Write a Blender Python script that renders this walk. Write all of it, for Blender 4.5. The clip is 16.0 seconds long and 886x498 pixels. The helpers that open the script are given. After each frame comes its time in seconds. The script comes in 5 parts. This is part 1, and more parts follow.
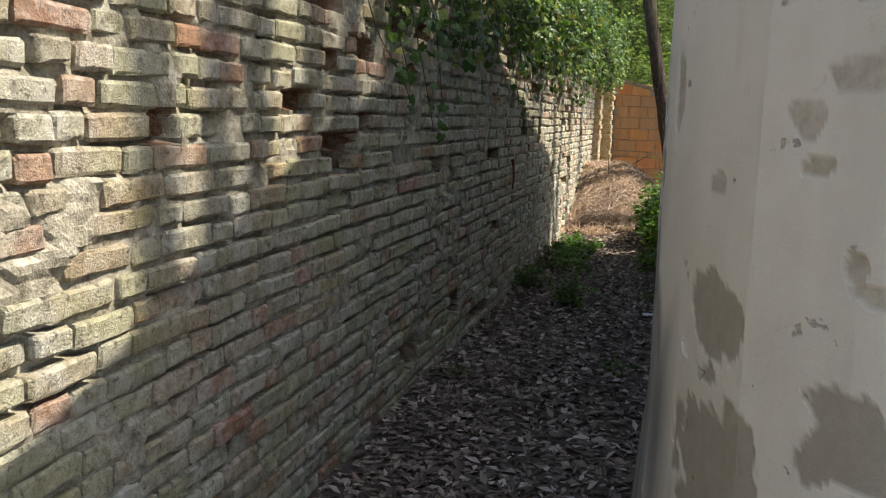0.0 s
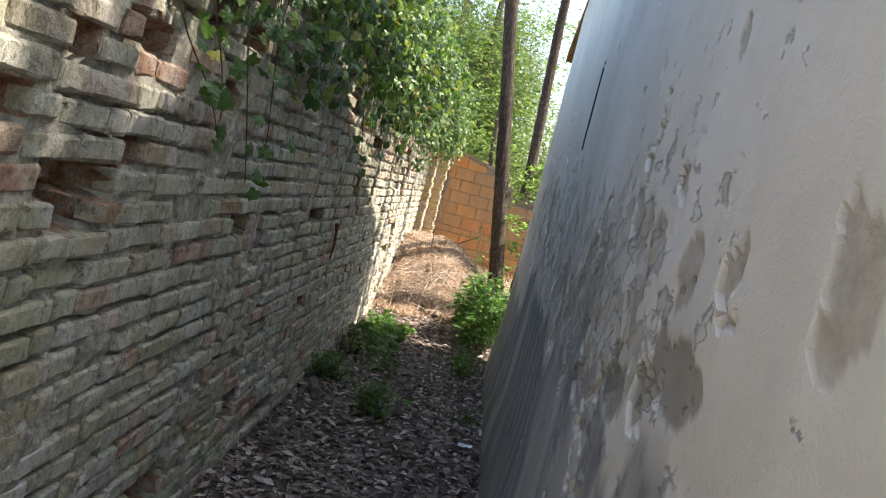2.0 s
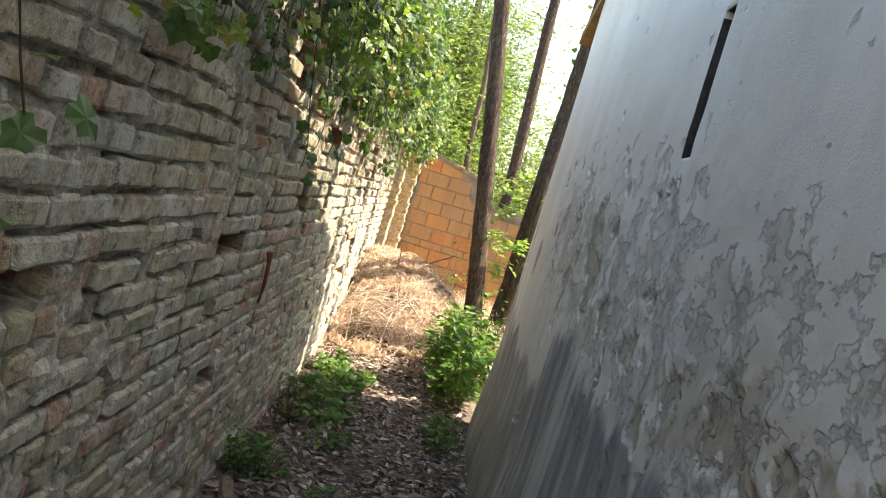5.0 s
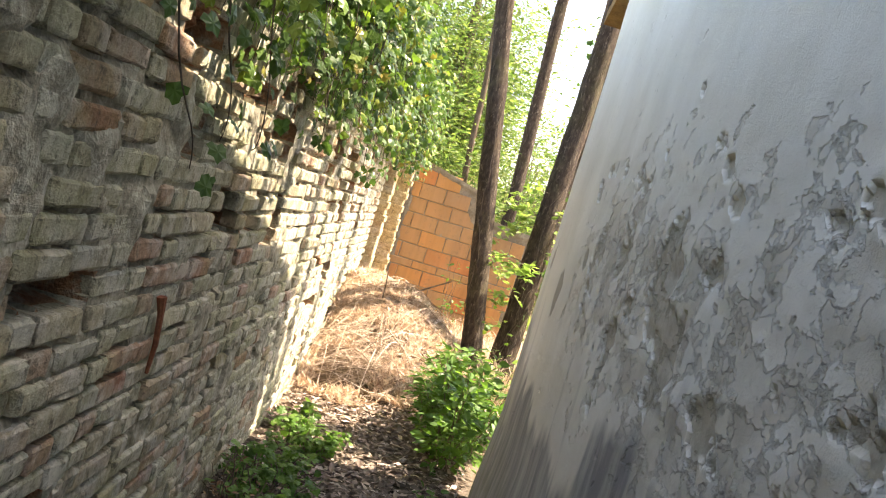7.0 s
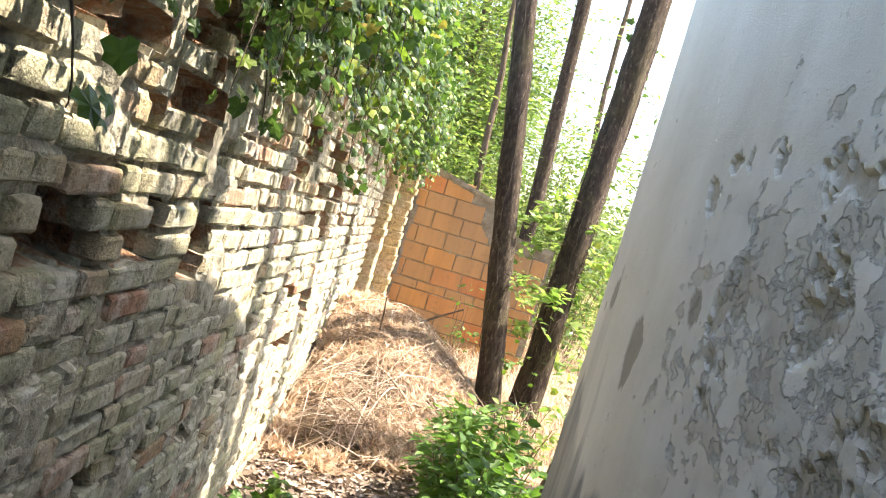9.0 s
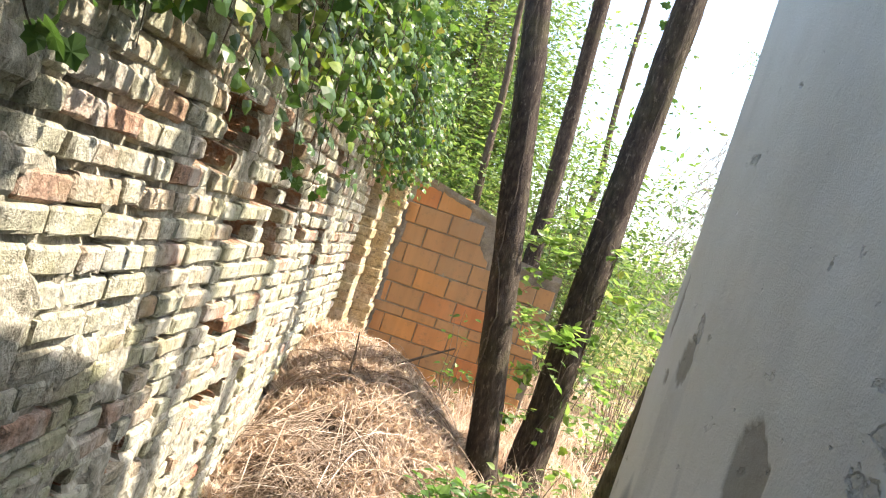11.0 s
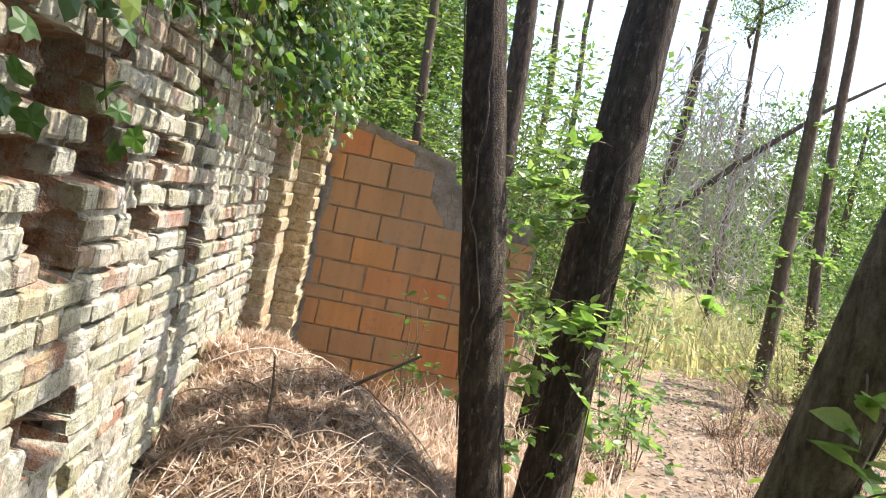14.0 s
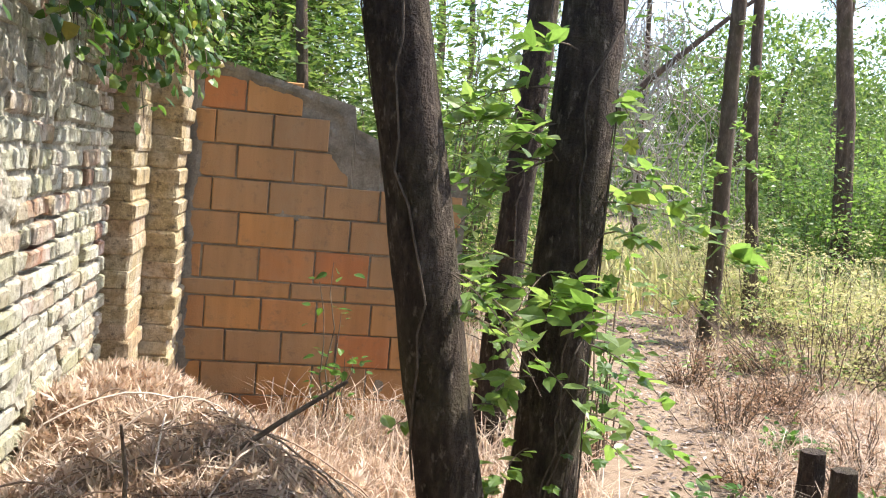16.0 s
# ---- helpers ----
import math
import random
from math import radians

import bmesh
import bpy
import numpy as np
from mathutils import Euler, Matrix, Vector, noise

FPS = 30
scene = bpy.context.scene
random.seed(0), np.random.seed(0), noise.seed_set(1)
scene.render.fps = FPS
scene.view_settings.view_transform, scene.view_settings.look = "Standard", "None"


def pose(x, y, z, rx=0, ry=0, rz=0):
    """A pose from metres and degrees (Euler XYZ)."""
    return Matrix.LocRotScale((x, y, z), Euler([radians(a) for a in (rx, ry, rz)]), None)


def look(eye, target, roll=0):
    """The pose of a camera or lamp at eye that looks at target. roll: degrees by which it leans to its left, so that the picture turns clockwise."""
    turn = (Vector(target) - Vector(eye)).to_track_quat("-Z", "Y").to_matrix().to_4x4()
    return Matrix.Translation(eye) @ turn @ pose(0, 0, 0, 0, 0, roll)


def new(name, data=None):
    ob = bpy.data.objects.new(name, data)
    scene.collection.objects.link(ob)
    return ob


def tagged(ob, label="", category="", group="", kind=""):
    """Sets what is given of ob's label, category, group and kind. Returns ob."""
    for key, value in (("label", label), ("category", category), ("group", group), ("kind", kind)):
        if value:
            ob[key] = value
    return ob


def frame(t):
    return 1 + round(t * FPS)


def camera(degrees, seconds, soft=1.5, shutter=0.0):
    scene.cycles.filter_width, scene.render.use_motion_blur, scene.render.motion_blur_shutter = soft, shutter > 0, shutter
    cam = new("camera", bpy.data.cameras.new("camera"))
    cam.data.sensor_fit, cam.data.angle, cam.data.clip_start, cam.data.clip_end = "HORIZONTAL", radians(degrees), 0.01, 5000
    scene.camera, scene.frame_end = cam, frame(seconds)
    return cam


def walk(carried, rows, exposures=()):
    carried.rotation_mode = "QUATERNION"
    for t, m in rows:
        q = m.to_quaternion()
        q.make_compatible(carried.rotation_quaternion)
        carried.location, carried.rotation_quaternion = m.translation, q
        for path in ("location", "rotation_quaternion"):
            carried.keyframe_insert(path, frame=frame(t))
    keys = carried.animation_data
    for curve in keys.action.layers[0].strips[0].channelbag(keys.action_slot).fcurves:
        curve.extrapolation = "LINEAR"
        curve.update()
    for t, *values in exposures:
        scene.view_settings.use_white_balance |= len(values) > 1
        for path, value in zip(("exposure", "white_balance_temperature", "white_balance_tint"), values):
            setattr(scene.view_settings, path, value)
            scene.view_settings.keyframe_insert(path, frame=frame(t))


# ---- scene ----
cam = camera(51.8, 16.0, soft=1.1)
METRES, EYE, TILT, LEAN, TURN, OX = 10.7, 1.5, -8.5, -2.0, 14.3, 1.3
ROWS = [
    (0.0, 0.0, 0.0, 0.0, -0.0, 0.0, 0.0),
    (0.5, -0.0036, 0.0304, 0.0067, -0.51, 1.11, 2.4),
    (1.0, -0.0034, 0.0657, 0.0136, -4.61, 2.32, -1.81),
    (1.5, -0.0015, 0.0957, 0.0202, -10.12, 2.14, -8.79),
    (2.0, -0.002, 0.1302, 0.0265, -13.12, 4.01, -10.78),
    (2.5, -0.0019, 0.1562, 0.0316, -13.0, 5.4, -10.41),
    (3.0, 0.0044, 0.1907, 0.0355, -12.66, 5.05, -10.93),
    (3.5, 0.01, 0.2143, 0.0403, -12.09, 4.94, -11.28),
    (4.0, 0.0135, 0.2495, 0.0463, -14.98, 4.5, -11.77),
    (6.5, 0.0443, 0.4022, 0.0682, -16.32, 5.38, -12.76),
    (7.0, 0.0593, 0.4375, 0.0749, -16.03, 5.66, -12.75),
    (7.5, 0.0665, 0.4672, 0.0786, -14.79, 5.75, -14.59),
    (8.0, 0.0736, 0.5048, 0.0852, -15.06, 6.2, -12.41),
    (10.5, 0.1133, 0.6562, 0.1076, -16.33, 6.29, -13.73),
    (11.0, 0.1248, 0.6847, 0.1123, -15.78, 7.48, -14.37),
    (11.5, 0.1302, 0.7156, 0.1161, -15.07, 6.78, -12.78),
    (12.0, 0.1364, 0.7439, 0.1212, -16.86, 6.27, -10.74),
    (12.5, 0.1448, 0.7734, 0.1225, -18.07, 6.02, -10.8),
    (13.0, 0.1533, 0.8005, 0.1286, -17.91, 5.42, -9.28),
    (13.5, 0.158, 0.828, 0.1337, -18.04, 5.36, -8.29),
    (14.0, 0.1634, 0.8526, 0.1388, -18.81, 4.78, -7.19),
    (14.5, 0.1725, 0.8794, 0.1406, -19.11, 4.14, -6.88),
    (15.0, 0.1795, 0.9044, 0.1457, -17.94, 4.12, -7.19),
    (15.5, 0.1855, 0.9334, 0.1502, -19.32, 4.04, -5.29),
    (16.0, 0.1951, 0.9605, 0.1535, -24.31, 1.91, 0.25),
]

EXPOSURES = [(0.0, 1.3, 6700, 10), (0.5, 1.5, 6700, 10), (1.0, 1.65, 6250, 10), (1.5, 1.92, 6350, 12), (2.5, 2.15, 6700, 12), (4.0, 2.4, 7000, 12), (6.4, 2.7, 7900, 14), (7.0, 2.75, 7800, 14), (8.2, 2.75, 7300, 13), (11.0, 2.2, 6700, 11), (14.0, 1.7, 6250, 11), (16.0, 1.65, 6150, 12)]
walk(cam, [(t, pose(OX, 0, EYE, TILT, LEAN, TURN) @ pose(METRES * x, METRES * y, METRES * z, 90 + pitch, roll, yaw)) for t, x, y, z, yaw, pitch, roll in ROWS], EXPOSURES)

# ---- light ----
TO_SUN = Vector((0.976, 0.217, 1.60)).normalized()
world = bpy.data.worlds.new("world")
scene.world = world
world.use_nodes = True
wn = world.node_tree.nodes
sky = wn.new("ShaderNodeTexSky")
sky.sky_type = "NISHITA"
sky.sun_disc = False
sky.sun_elevation = math.asin(TO_SUN.z)
sky.sun_rotation = math.atan2(TO_SUN.x, TO_SUN.y)
sky.air_density, sky.dust_density = 1.0, 2.0
wn["Background"].inputs["Strength"].default_value = 0.15
world.node_tree.links.new(sky.outputs[0], wn["Background"].inputs["Color"])
sun_data = bpy.data.lights.new("sun", "SUN")
sun_data.energy, sun_data.angle, sun_data.color = 3.7, radians(0.55), (1.0, 0.93, 0.82)
sun = new("sun", sun_data)
sun.matrix_world = look((12, 8, 22), Vector((12, 8, 22)) - TO_SUN)

# ---- small helpers ----
rng = np.random.default_rng(7)


def hash2(i, j, seed):
    h = np.sin(i * 127.1 + j * 311.7 + seed * 74.7) * 43758.5453
    return h - np.floor(h)


def vnoise(x, y, seed=0):
    """Smooth value noise from 0 to 1 on arrays."""
    x, y = np.asarray(x, float), np.asarray(y, float)
    i, j = np.floor(x), np.floor(y)
    u, v = x - i, y - j
    u, v = u * u * (3 - 2 * u), v * v * (3 - 2 * v)
    a, b = hash2(i, j, seed), hash2(i + 1, j, seed)
    c, d = hash2(i, j + 1, seed), hash2(i + 1, j + 1, seed)
    return (a * (1 - u) + b * u) * (1 - v) + (c * (1 - u) + d * u) * v


def fnoise(x, y, seed=0, octaves=3):
    total, amp, norm = 0, 1.0, 0
    for k in range(octaves):
        total = total + amp * vnoise(x * 2 ** k, y * 2 ** k, seed + k * 13)
        norm += amp
        amp *= 0.5
    return total / norm


def smooth(a, b, x):
    t = np.clip((np.asarray(x, float) - a) / (b - a), 0, 1)
    return t * t * (3 - 2 * t)


class Soup:
    """Collects vertices and faces of many pieces for one mesh."""

    def __init__(self):
        self.v, self.f, self.n = [], [], 0

    def add(self, verts, faces):
        verts = np.asarray(verts, float)
        self.v.append(verts)
        n = self.n
        self.f.extend([tuple(int(k) + n for k in f) for f in faces])
        self.n += len(verts)

    def add_many(self, verts, faces):
        """verts: pieces x points x 3, all with the same faces."""
        m, k = verts.shape[:2]
        self.v.append(verts.reshape(-1, 3))
        groups = {}
        for f in faces:
            groups.setdefault(len(f), []).append(f)
        for fs in groups.values():
            fs = np.array(fs)
            idx = fs[None] + (self.n + np.arange(m) * k)[:, None, None]
            self.f.extend(map(tuple, idx.reshape(-1, fs.shape[1]).tolist()))
        self.n += m * k

    def mesh(self, name, smooth_shade=False):
        me = bpy.data.meshes.new(name)
        if self.n:
            me.from_pydata(np.concatenate(self.v).tolist(), [], self.f)
        if smooth_shade:
            me.polygons.foreach_set("use_smooth", [True] * len(me.polygons))
        return me


def thing(name, label="", category="", group="", kind="", at=(0, 0, 0)):
    ob = new(name)
    ob.location = at
    ob.empty_display_size = 0.1
    return tagged(ob, label, category, group, kind)


def part(name, soup, material, parent=None, label="", smooth_shade=False, kind=""):
    me = soup if isinstance(soup, bpy.types.Mesh) else soup.mesh(name, smooth_shade)
    if not me.materials:
        me.materials.append(material)
    ob = new(name, me)
    if parent is not None:
        ob.parent = parent
    return tagged(ob, label, "", "", kind)


def grid_faces(nu, nv):
    a = (np.arange(nu - 1)[:, None] * nv + np.arange(nv - 1)[None]).ravel()
    return np.stack([a, a + nv, a + nv + 1, a + 1], 1)


def tube(points, radii, sides=6, rough=0.0, seed=0):
    """A closed tube along points."""
    p = np.asarray(points, float)
    n = len(p)
    r = np.broadcast_to(np.asarray(radii, float), (n,))
    t = np.gradient(p, axis=0)
    t /= np.linalg.norm(t, axis=1)[:, None] + 1e-9
    ref = np.where(np.abs(t[:, 2:3]) > 0.8, [[1.0, 0, 0]], [[0, 0, 1.0]])
    u = np.cross(t, ref)
    u /= np.linalg.norm(u, axis=1)[:, None] + 1e-9
    w = np.cross(t, u)
    a = np.linspace(0, 2 * np.pi, sides, endpoint=False)
    rr = r[:, None] * np.ones((1, sides))
    if rough:
        cut = np.arange(n)[:, None]
        rr = rr * (1 + rough * (fnoise(np.arange(sides)[None] * 1.9 + seed, cut * 0.35, seed) - 0.5) * 2)
    v = p[:, None] + rr[..., None] * (np.cos(a)[None, :, None] * u[:, None] + np.sin(a)[None, :, None] * w[:, None])
    faces = []
    for i in range(n - 1):
        for k in range(sides):
            l = (k + 1) % sides
            faces.append((i * sides + k, i * sides + l, (i + 1) * sides + l, (i + 1) * sides + k))
    faces.append(tuple(range(sides)))
    faces.append(tuple((n - 1) * sides + k for k in reversed(range(sides))))
    return v.reshape(-1, 3), faces


def unit(v):
    return v / (np.linalg.norm(v, axis=-1, keepdims=True) + 1e-9)


IVY = (np.array([(0, 0.04, 0), (0.24, -0.10, .03), (0.50, 0.08, -.05), (0.40, 0.34, .02), (0.46, 0.58, -.06), (0.22, 0.72, .02), (0, 1.0, -.10),
                 (-0.22, 0.72, .02), (-0.46, 0.58, -.06), (-0.40, 0.34, .02), (-0.50, 0.08, -.05), (-0.24, -0.10, .03), (0, 0.42, .05)]),
       [(12, a, b) for a, b in zip(range(0, 12), list(range(1, 12)) + [0])])
IVY_FAR = (IVY[0][[0, 2, 4, 6, 8, 10, 12]], [(6, 0, 1), (6, 1, 2), (6, 2, 3), (6, 3, 4), (6, 4, 5), (6, 5, 0)])
OVAL = (np.array([(0, 0, 0), (0.24, 0.22, .05), (0.30, 0.5, .06), (0.17, 0.8, .02), (0, 1.05, -.08), (-0.17, 0.8, .02), (-0.30, 0.5, .06), (-0.24, 0.22, .05), (0, 0.5, -.01)]),
        [(8, 0, 1, 2), (8, 2, 3, 4), (8, 4, 5, 6), (8, 6, 7, 0)])
SLIM = (np.array([(0, 0, 0), (0.22, 0.45, .05), (0, 1.0, -.06), (-0.22, 0.45, .05)]), [(0, 1, 2), (0, 2, 3)])


def leaves(soup, template, at, tips, faces_to, sizes):
    """Leaves at points, growing towards tips, with their faces turned to the given directions."""
    y = unit(np.asarray(tips, float))
    z = np.asarray(faces_to, float)
    z = unit(z - (z * y).sum(1, keepdims=True) * y)
    x = np.cross(y, z)
    tv = template[0]
    v = tv[None, :, 0:1] * x[:, None] + tv[None, :, 1:2] * y[:, None] + tv[None, :, 2:3] * z[:, None]
    soup.add_many(np.asarray(at)[:, None] + v * np.asarray(sizes)[:, None, None], template[1])


# ---- materials ----
def material(name):
    m = bpy.data.materials.new(name)
    m.use_nodes = True
    return m, m.node_tree.nodes, m.node_tree.links


def value(nodes, links, kind, **given):
    """A node with its inputs: sockets are linked, other values set."""
    n = nodes.new(kind)
    for key, val in given.items():
        sock = n.inputs[int(key[1:])] if key[0] == "i" and key[1:].isdigit() else n.inputs[key.replace("_", " ").strip()]
        if isinstance(val, bpy.types.NodeSocket):
            links.new(val, sock)
        else:
            sock.default_value = val
    return n


def ramp(nodes, links, fac, stops):
    n = nodes.new("ShaderNodeValToRGB")
    links.new(fac, n.inputs[0])
    el = n.color_ramp.elements
    while len(el) < len(stops):
        el.new(0.5)
    for e, (pos, col) in zip(el, stops):
        e.position = pos
        e.color = (*col, 1) if len(col) == 3 else (col[0],) * 3 + (1,)
    return n.outputs[0]


def mix(nodes, links, fac, a, b, blend="MIX"):
    n = nodes.new("ShaderNodeMix")
    n.data_type, n.blend_type = "RGBA", blend
    for sock, val in ((n.inputs[0], fac), (n.inputs[6], a), (n.inputs[7], b)):
        if isinstance(val, bpy.types.NodeSocket):
            links.new(val, sock)
        elif isinstance(val, (int, float)):
            sock.default_value = val
        else:
            sock.default_value = (*val, 1)
    return n.outputs[2]


def noise_tex(nodes, links, vec, scale, detail=4.0, rough=0.6):
    return value(nodes, links, "ShaderNodeTexNoise", Vector=vec, Scale=scale, Detail=detail, Roughness=rough).outputs[0]


def position(nodes, links, scale=(1, 1, 1)):
    g = nodes.new("ShaderNodeNewGeometry")
    return value(nodes, links, "ShaderNodeMapping", Vector=g.outputs["Position"], Scale=scale).outputs[0]


def finish(nodes, links, colour, rough, bump=None, strength=0.3, distance=0.01):
    b = nodes["Principled BSDF"]
    for sock, val in ((b.inputs["Base Color"], colour), (b.inputs["Roughness"], rough)):
        if isinstance(val, bpy.types.NodeSocket):
            links.new(val, sock)
        else:
            sock.default_value = val if isinstance(val, float) else (*val, 1)
    b.inputs["Specular IOR Level"].default_value = 0.25
    if bump is not None:
        bn = value(nodes, links, "ShaderNodeBump", Height=bump, Strength=strength, Distance=distance)
        links.new(bn.outputs[0], b.inputs["Normal"])
    return b


def brick_material(name, single, tones, lime=0.62, algae=0.62):
    m, n, l = material(name)
    rnd = n.new("ShaderNodeObjectInfo").outputs["Random"] if single else n.new("ShaderNodeNewGeometry").outputs["Random Per Island"]
    p = position(n, l)
    base = ramp(n, l, rnd, tones)
    grain = noise_tex(n, l, p, 90.0, 5)
    base = mix(n, l, 0.6, base, ramp(n, l, grain, [(0.3, (0.5,)), (0.7, (1.3,))]), "MULTIPLY")
    blotch = noise_tex(n, l, p, 22.0, 6, 0.7)
    base = mix(n, l, 0.8, base, ramp(n, l, blotch, [(0.3, (0.5,)), (0.5, (0.95,)), (0.72, (1.3,))]), "MULTIPLY")
    patch = noise_tex(n, l, p, 5.5, 6, 0.65)
    white = ramp(n, l, patch, [(0.46, (0.0,)), (0.62, (lime,))])
    base = mix(n, l, white, base, (0.63, 0.61, 0.545))
    green = ramp(n, l, noise_tex(n, l, p, 2.2, 5, 0.6), [(0.46, (0.0,)), (0.68, (algae,))])
    base = mix(n, l, green, base, (0.37, 0.36, 0.18))
    dirt = ramp(n, l, noise_tex(n, l, p, 31.0, 7, 0.75), [(0.53, (0.0,)), (0.66, (0.85,))])
    base = mix(n, l, dirt, base, (0.10, 0.085, 0.065))
    h = mix(n, l, 0.3, noise_tex(n, l, p, 28.0, 8, 0.75), noise_tex(n, l, p, 150.0, 3))
    finish(n, l, base, 0.94, h, 0.9, 0.03)
    return m


OLD_TONES = [(0.0, (0.46, 0.43, 0.31)), (0.25, (0.53, 0.50, 0.37)), (0.45, (0.41, 0.38, 0.27)), (0.66, (0.49, 0.42, 0.30)), (0.82, (0.47, 0.35, 0.25)), (0.94, (0.45, 0.27, 0.18)), (0.975, (0.41, 0.20, 0.125)), (1.0, (0.58, 0.55, 0.44))]
BRICK = brick_material("old_brick", True, OLD_TONES)
BRICK_JOINED = brick_material("old_brick_joined", False, OLD_TONES)
JAMB_TONES = [(0.0, (0.50, 0.38, 0.20)), (0.5, (0.54, 0.42, 0.24)), (1.0, (0.48, 0.31, 0.17))]
JAMB = brick_material("jamb_brick", True, JAMB_TONES, 0.35, 0.1)


def block_material(name, tones, dust):
    m, n, l = material(name)
    rnd = n.new("ShaderNodeObjectInfo").outputs["Random"]
    p = position(n, l)
    base = ramp(n, l, rnd, tones)
    streak = noise_tex(n, l, position(n, l, (14, 14, 1.6)), 1.0, 4)
    base = mix(n, l, 0.5, base, ramp(n, l, streak, [(0.3, (0.7,)), (0.7, (1.2,))]), "MULTIPLY")
    cement = ramp(n, l, noise_tex(n, l, p, 4.5, 5, 0.65), [(0.5, (dust * 0.3,)), (0.72, (dust,))])
    base = mix(n, l, cement, base, (0.36, 0.27, 0.17))
    stain = ramp(n, l, noise_tex(n, l, p, 17.0, 6, 0.7), [(0.55, (0.0,)), (0.68, (0.55,))])
    base = mix(n, l, stain, base, (0.22, 0.15, 0.09))
    finish(n, l, base, 0.88, mix(n, l, 0.5, noise_tex(n, l, p, 120.0, 4), noise_tex(n, l, p, 18.0, 6, 0.7)), 0.5, 0.008)
    return m


BLOCK = block_material("terracotta_block", [(0.0, (0.50, 0.245, 0.085)), (0.5, (0.46, 0.24, 0.095)), (1.0, (0.48, 0.18, 0.065))], 0.35)
DUSTY_BLOCK = block_material("dusty_terracotta_block", [(0.0, (0.42, 0.235, 0.105)), (0.5, (0.36, 0.205, 0.10)), (1.0, (0.45, 0.235, 0.095))], 0.5)


def rough_material(name, tones, scale=9.0, relief=0.6, fine=130.0, depth=0.01):
    m, n, l = material(name)
    p = position(n, l)
    a = noise_tex(n, l, p, scale, 6, 0.65)
    base = ramp(n, l, a, tones)
    base = mix(n, l, 0.5, base, ramp(n, l, noise_tex(n, l, p, fine, 4), [(0.3, (0.6,)), (0.7, (1.25,))]), "MULTIPLY")
    finish(n, l, base, 0.95, mix(n, l, 0.5, noise_tex(n, l, p, fine * 0.5, 6, 0.7), noise_tex(n, l, p, fine * 2, 3)), relief, depth)
    return m


MORTAR = rough_material("lime_mortar", [(0.3, (0.14, 0.125, 0.09)), (0.5, (0.34, 0.31, 0.24)), (0.7, (0.52, 0.49, 0.40))], 15.0, 0.6, 60.0, 0.015)
CEMENT = rough_material("grey_cement", [(0.3, (0.15, 0.13, 0.10)), (0.55, (0.26, 0.23, 0.18)), (0.75, (0.36, 0.33, 0.27))], 7.0, 0.6, 90.0)
# near-black colour that paints in the shade inside the wall slot
SLOT_SHADE = rough_material("painted_slot_shade", [(0.3, (0.03, 0.027, 0.023)), (0.7, (0.08, 0.07, 0.06))], 20.0, 0.6)
VERGE = rough_material("old_roof_tile", [(0.3, (0.13, 0.08, 0.035)), (0.6, (0.24, 0.15, 0.06)), (0.8, (0.20, 0.19, 0.08))], 12.0, 0.7, 60.0)
RUBBLE = rough_material("red_rubble", [(0.3, (0.17, 0.10, 0.06)), (0.45, (0.35, 0.19, 0.11)), (0.58, (0.40, 0.32, 0.24)), (0.72, (0.48, 0.43, 0.35))], 17.0, 1.0, 60.0, 0.03)


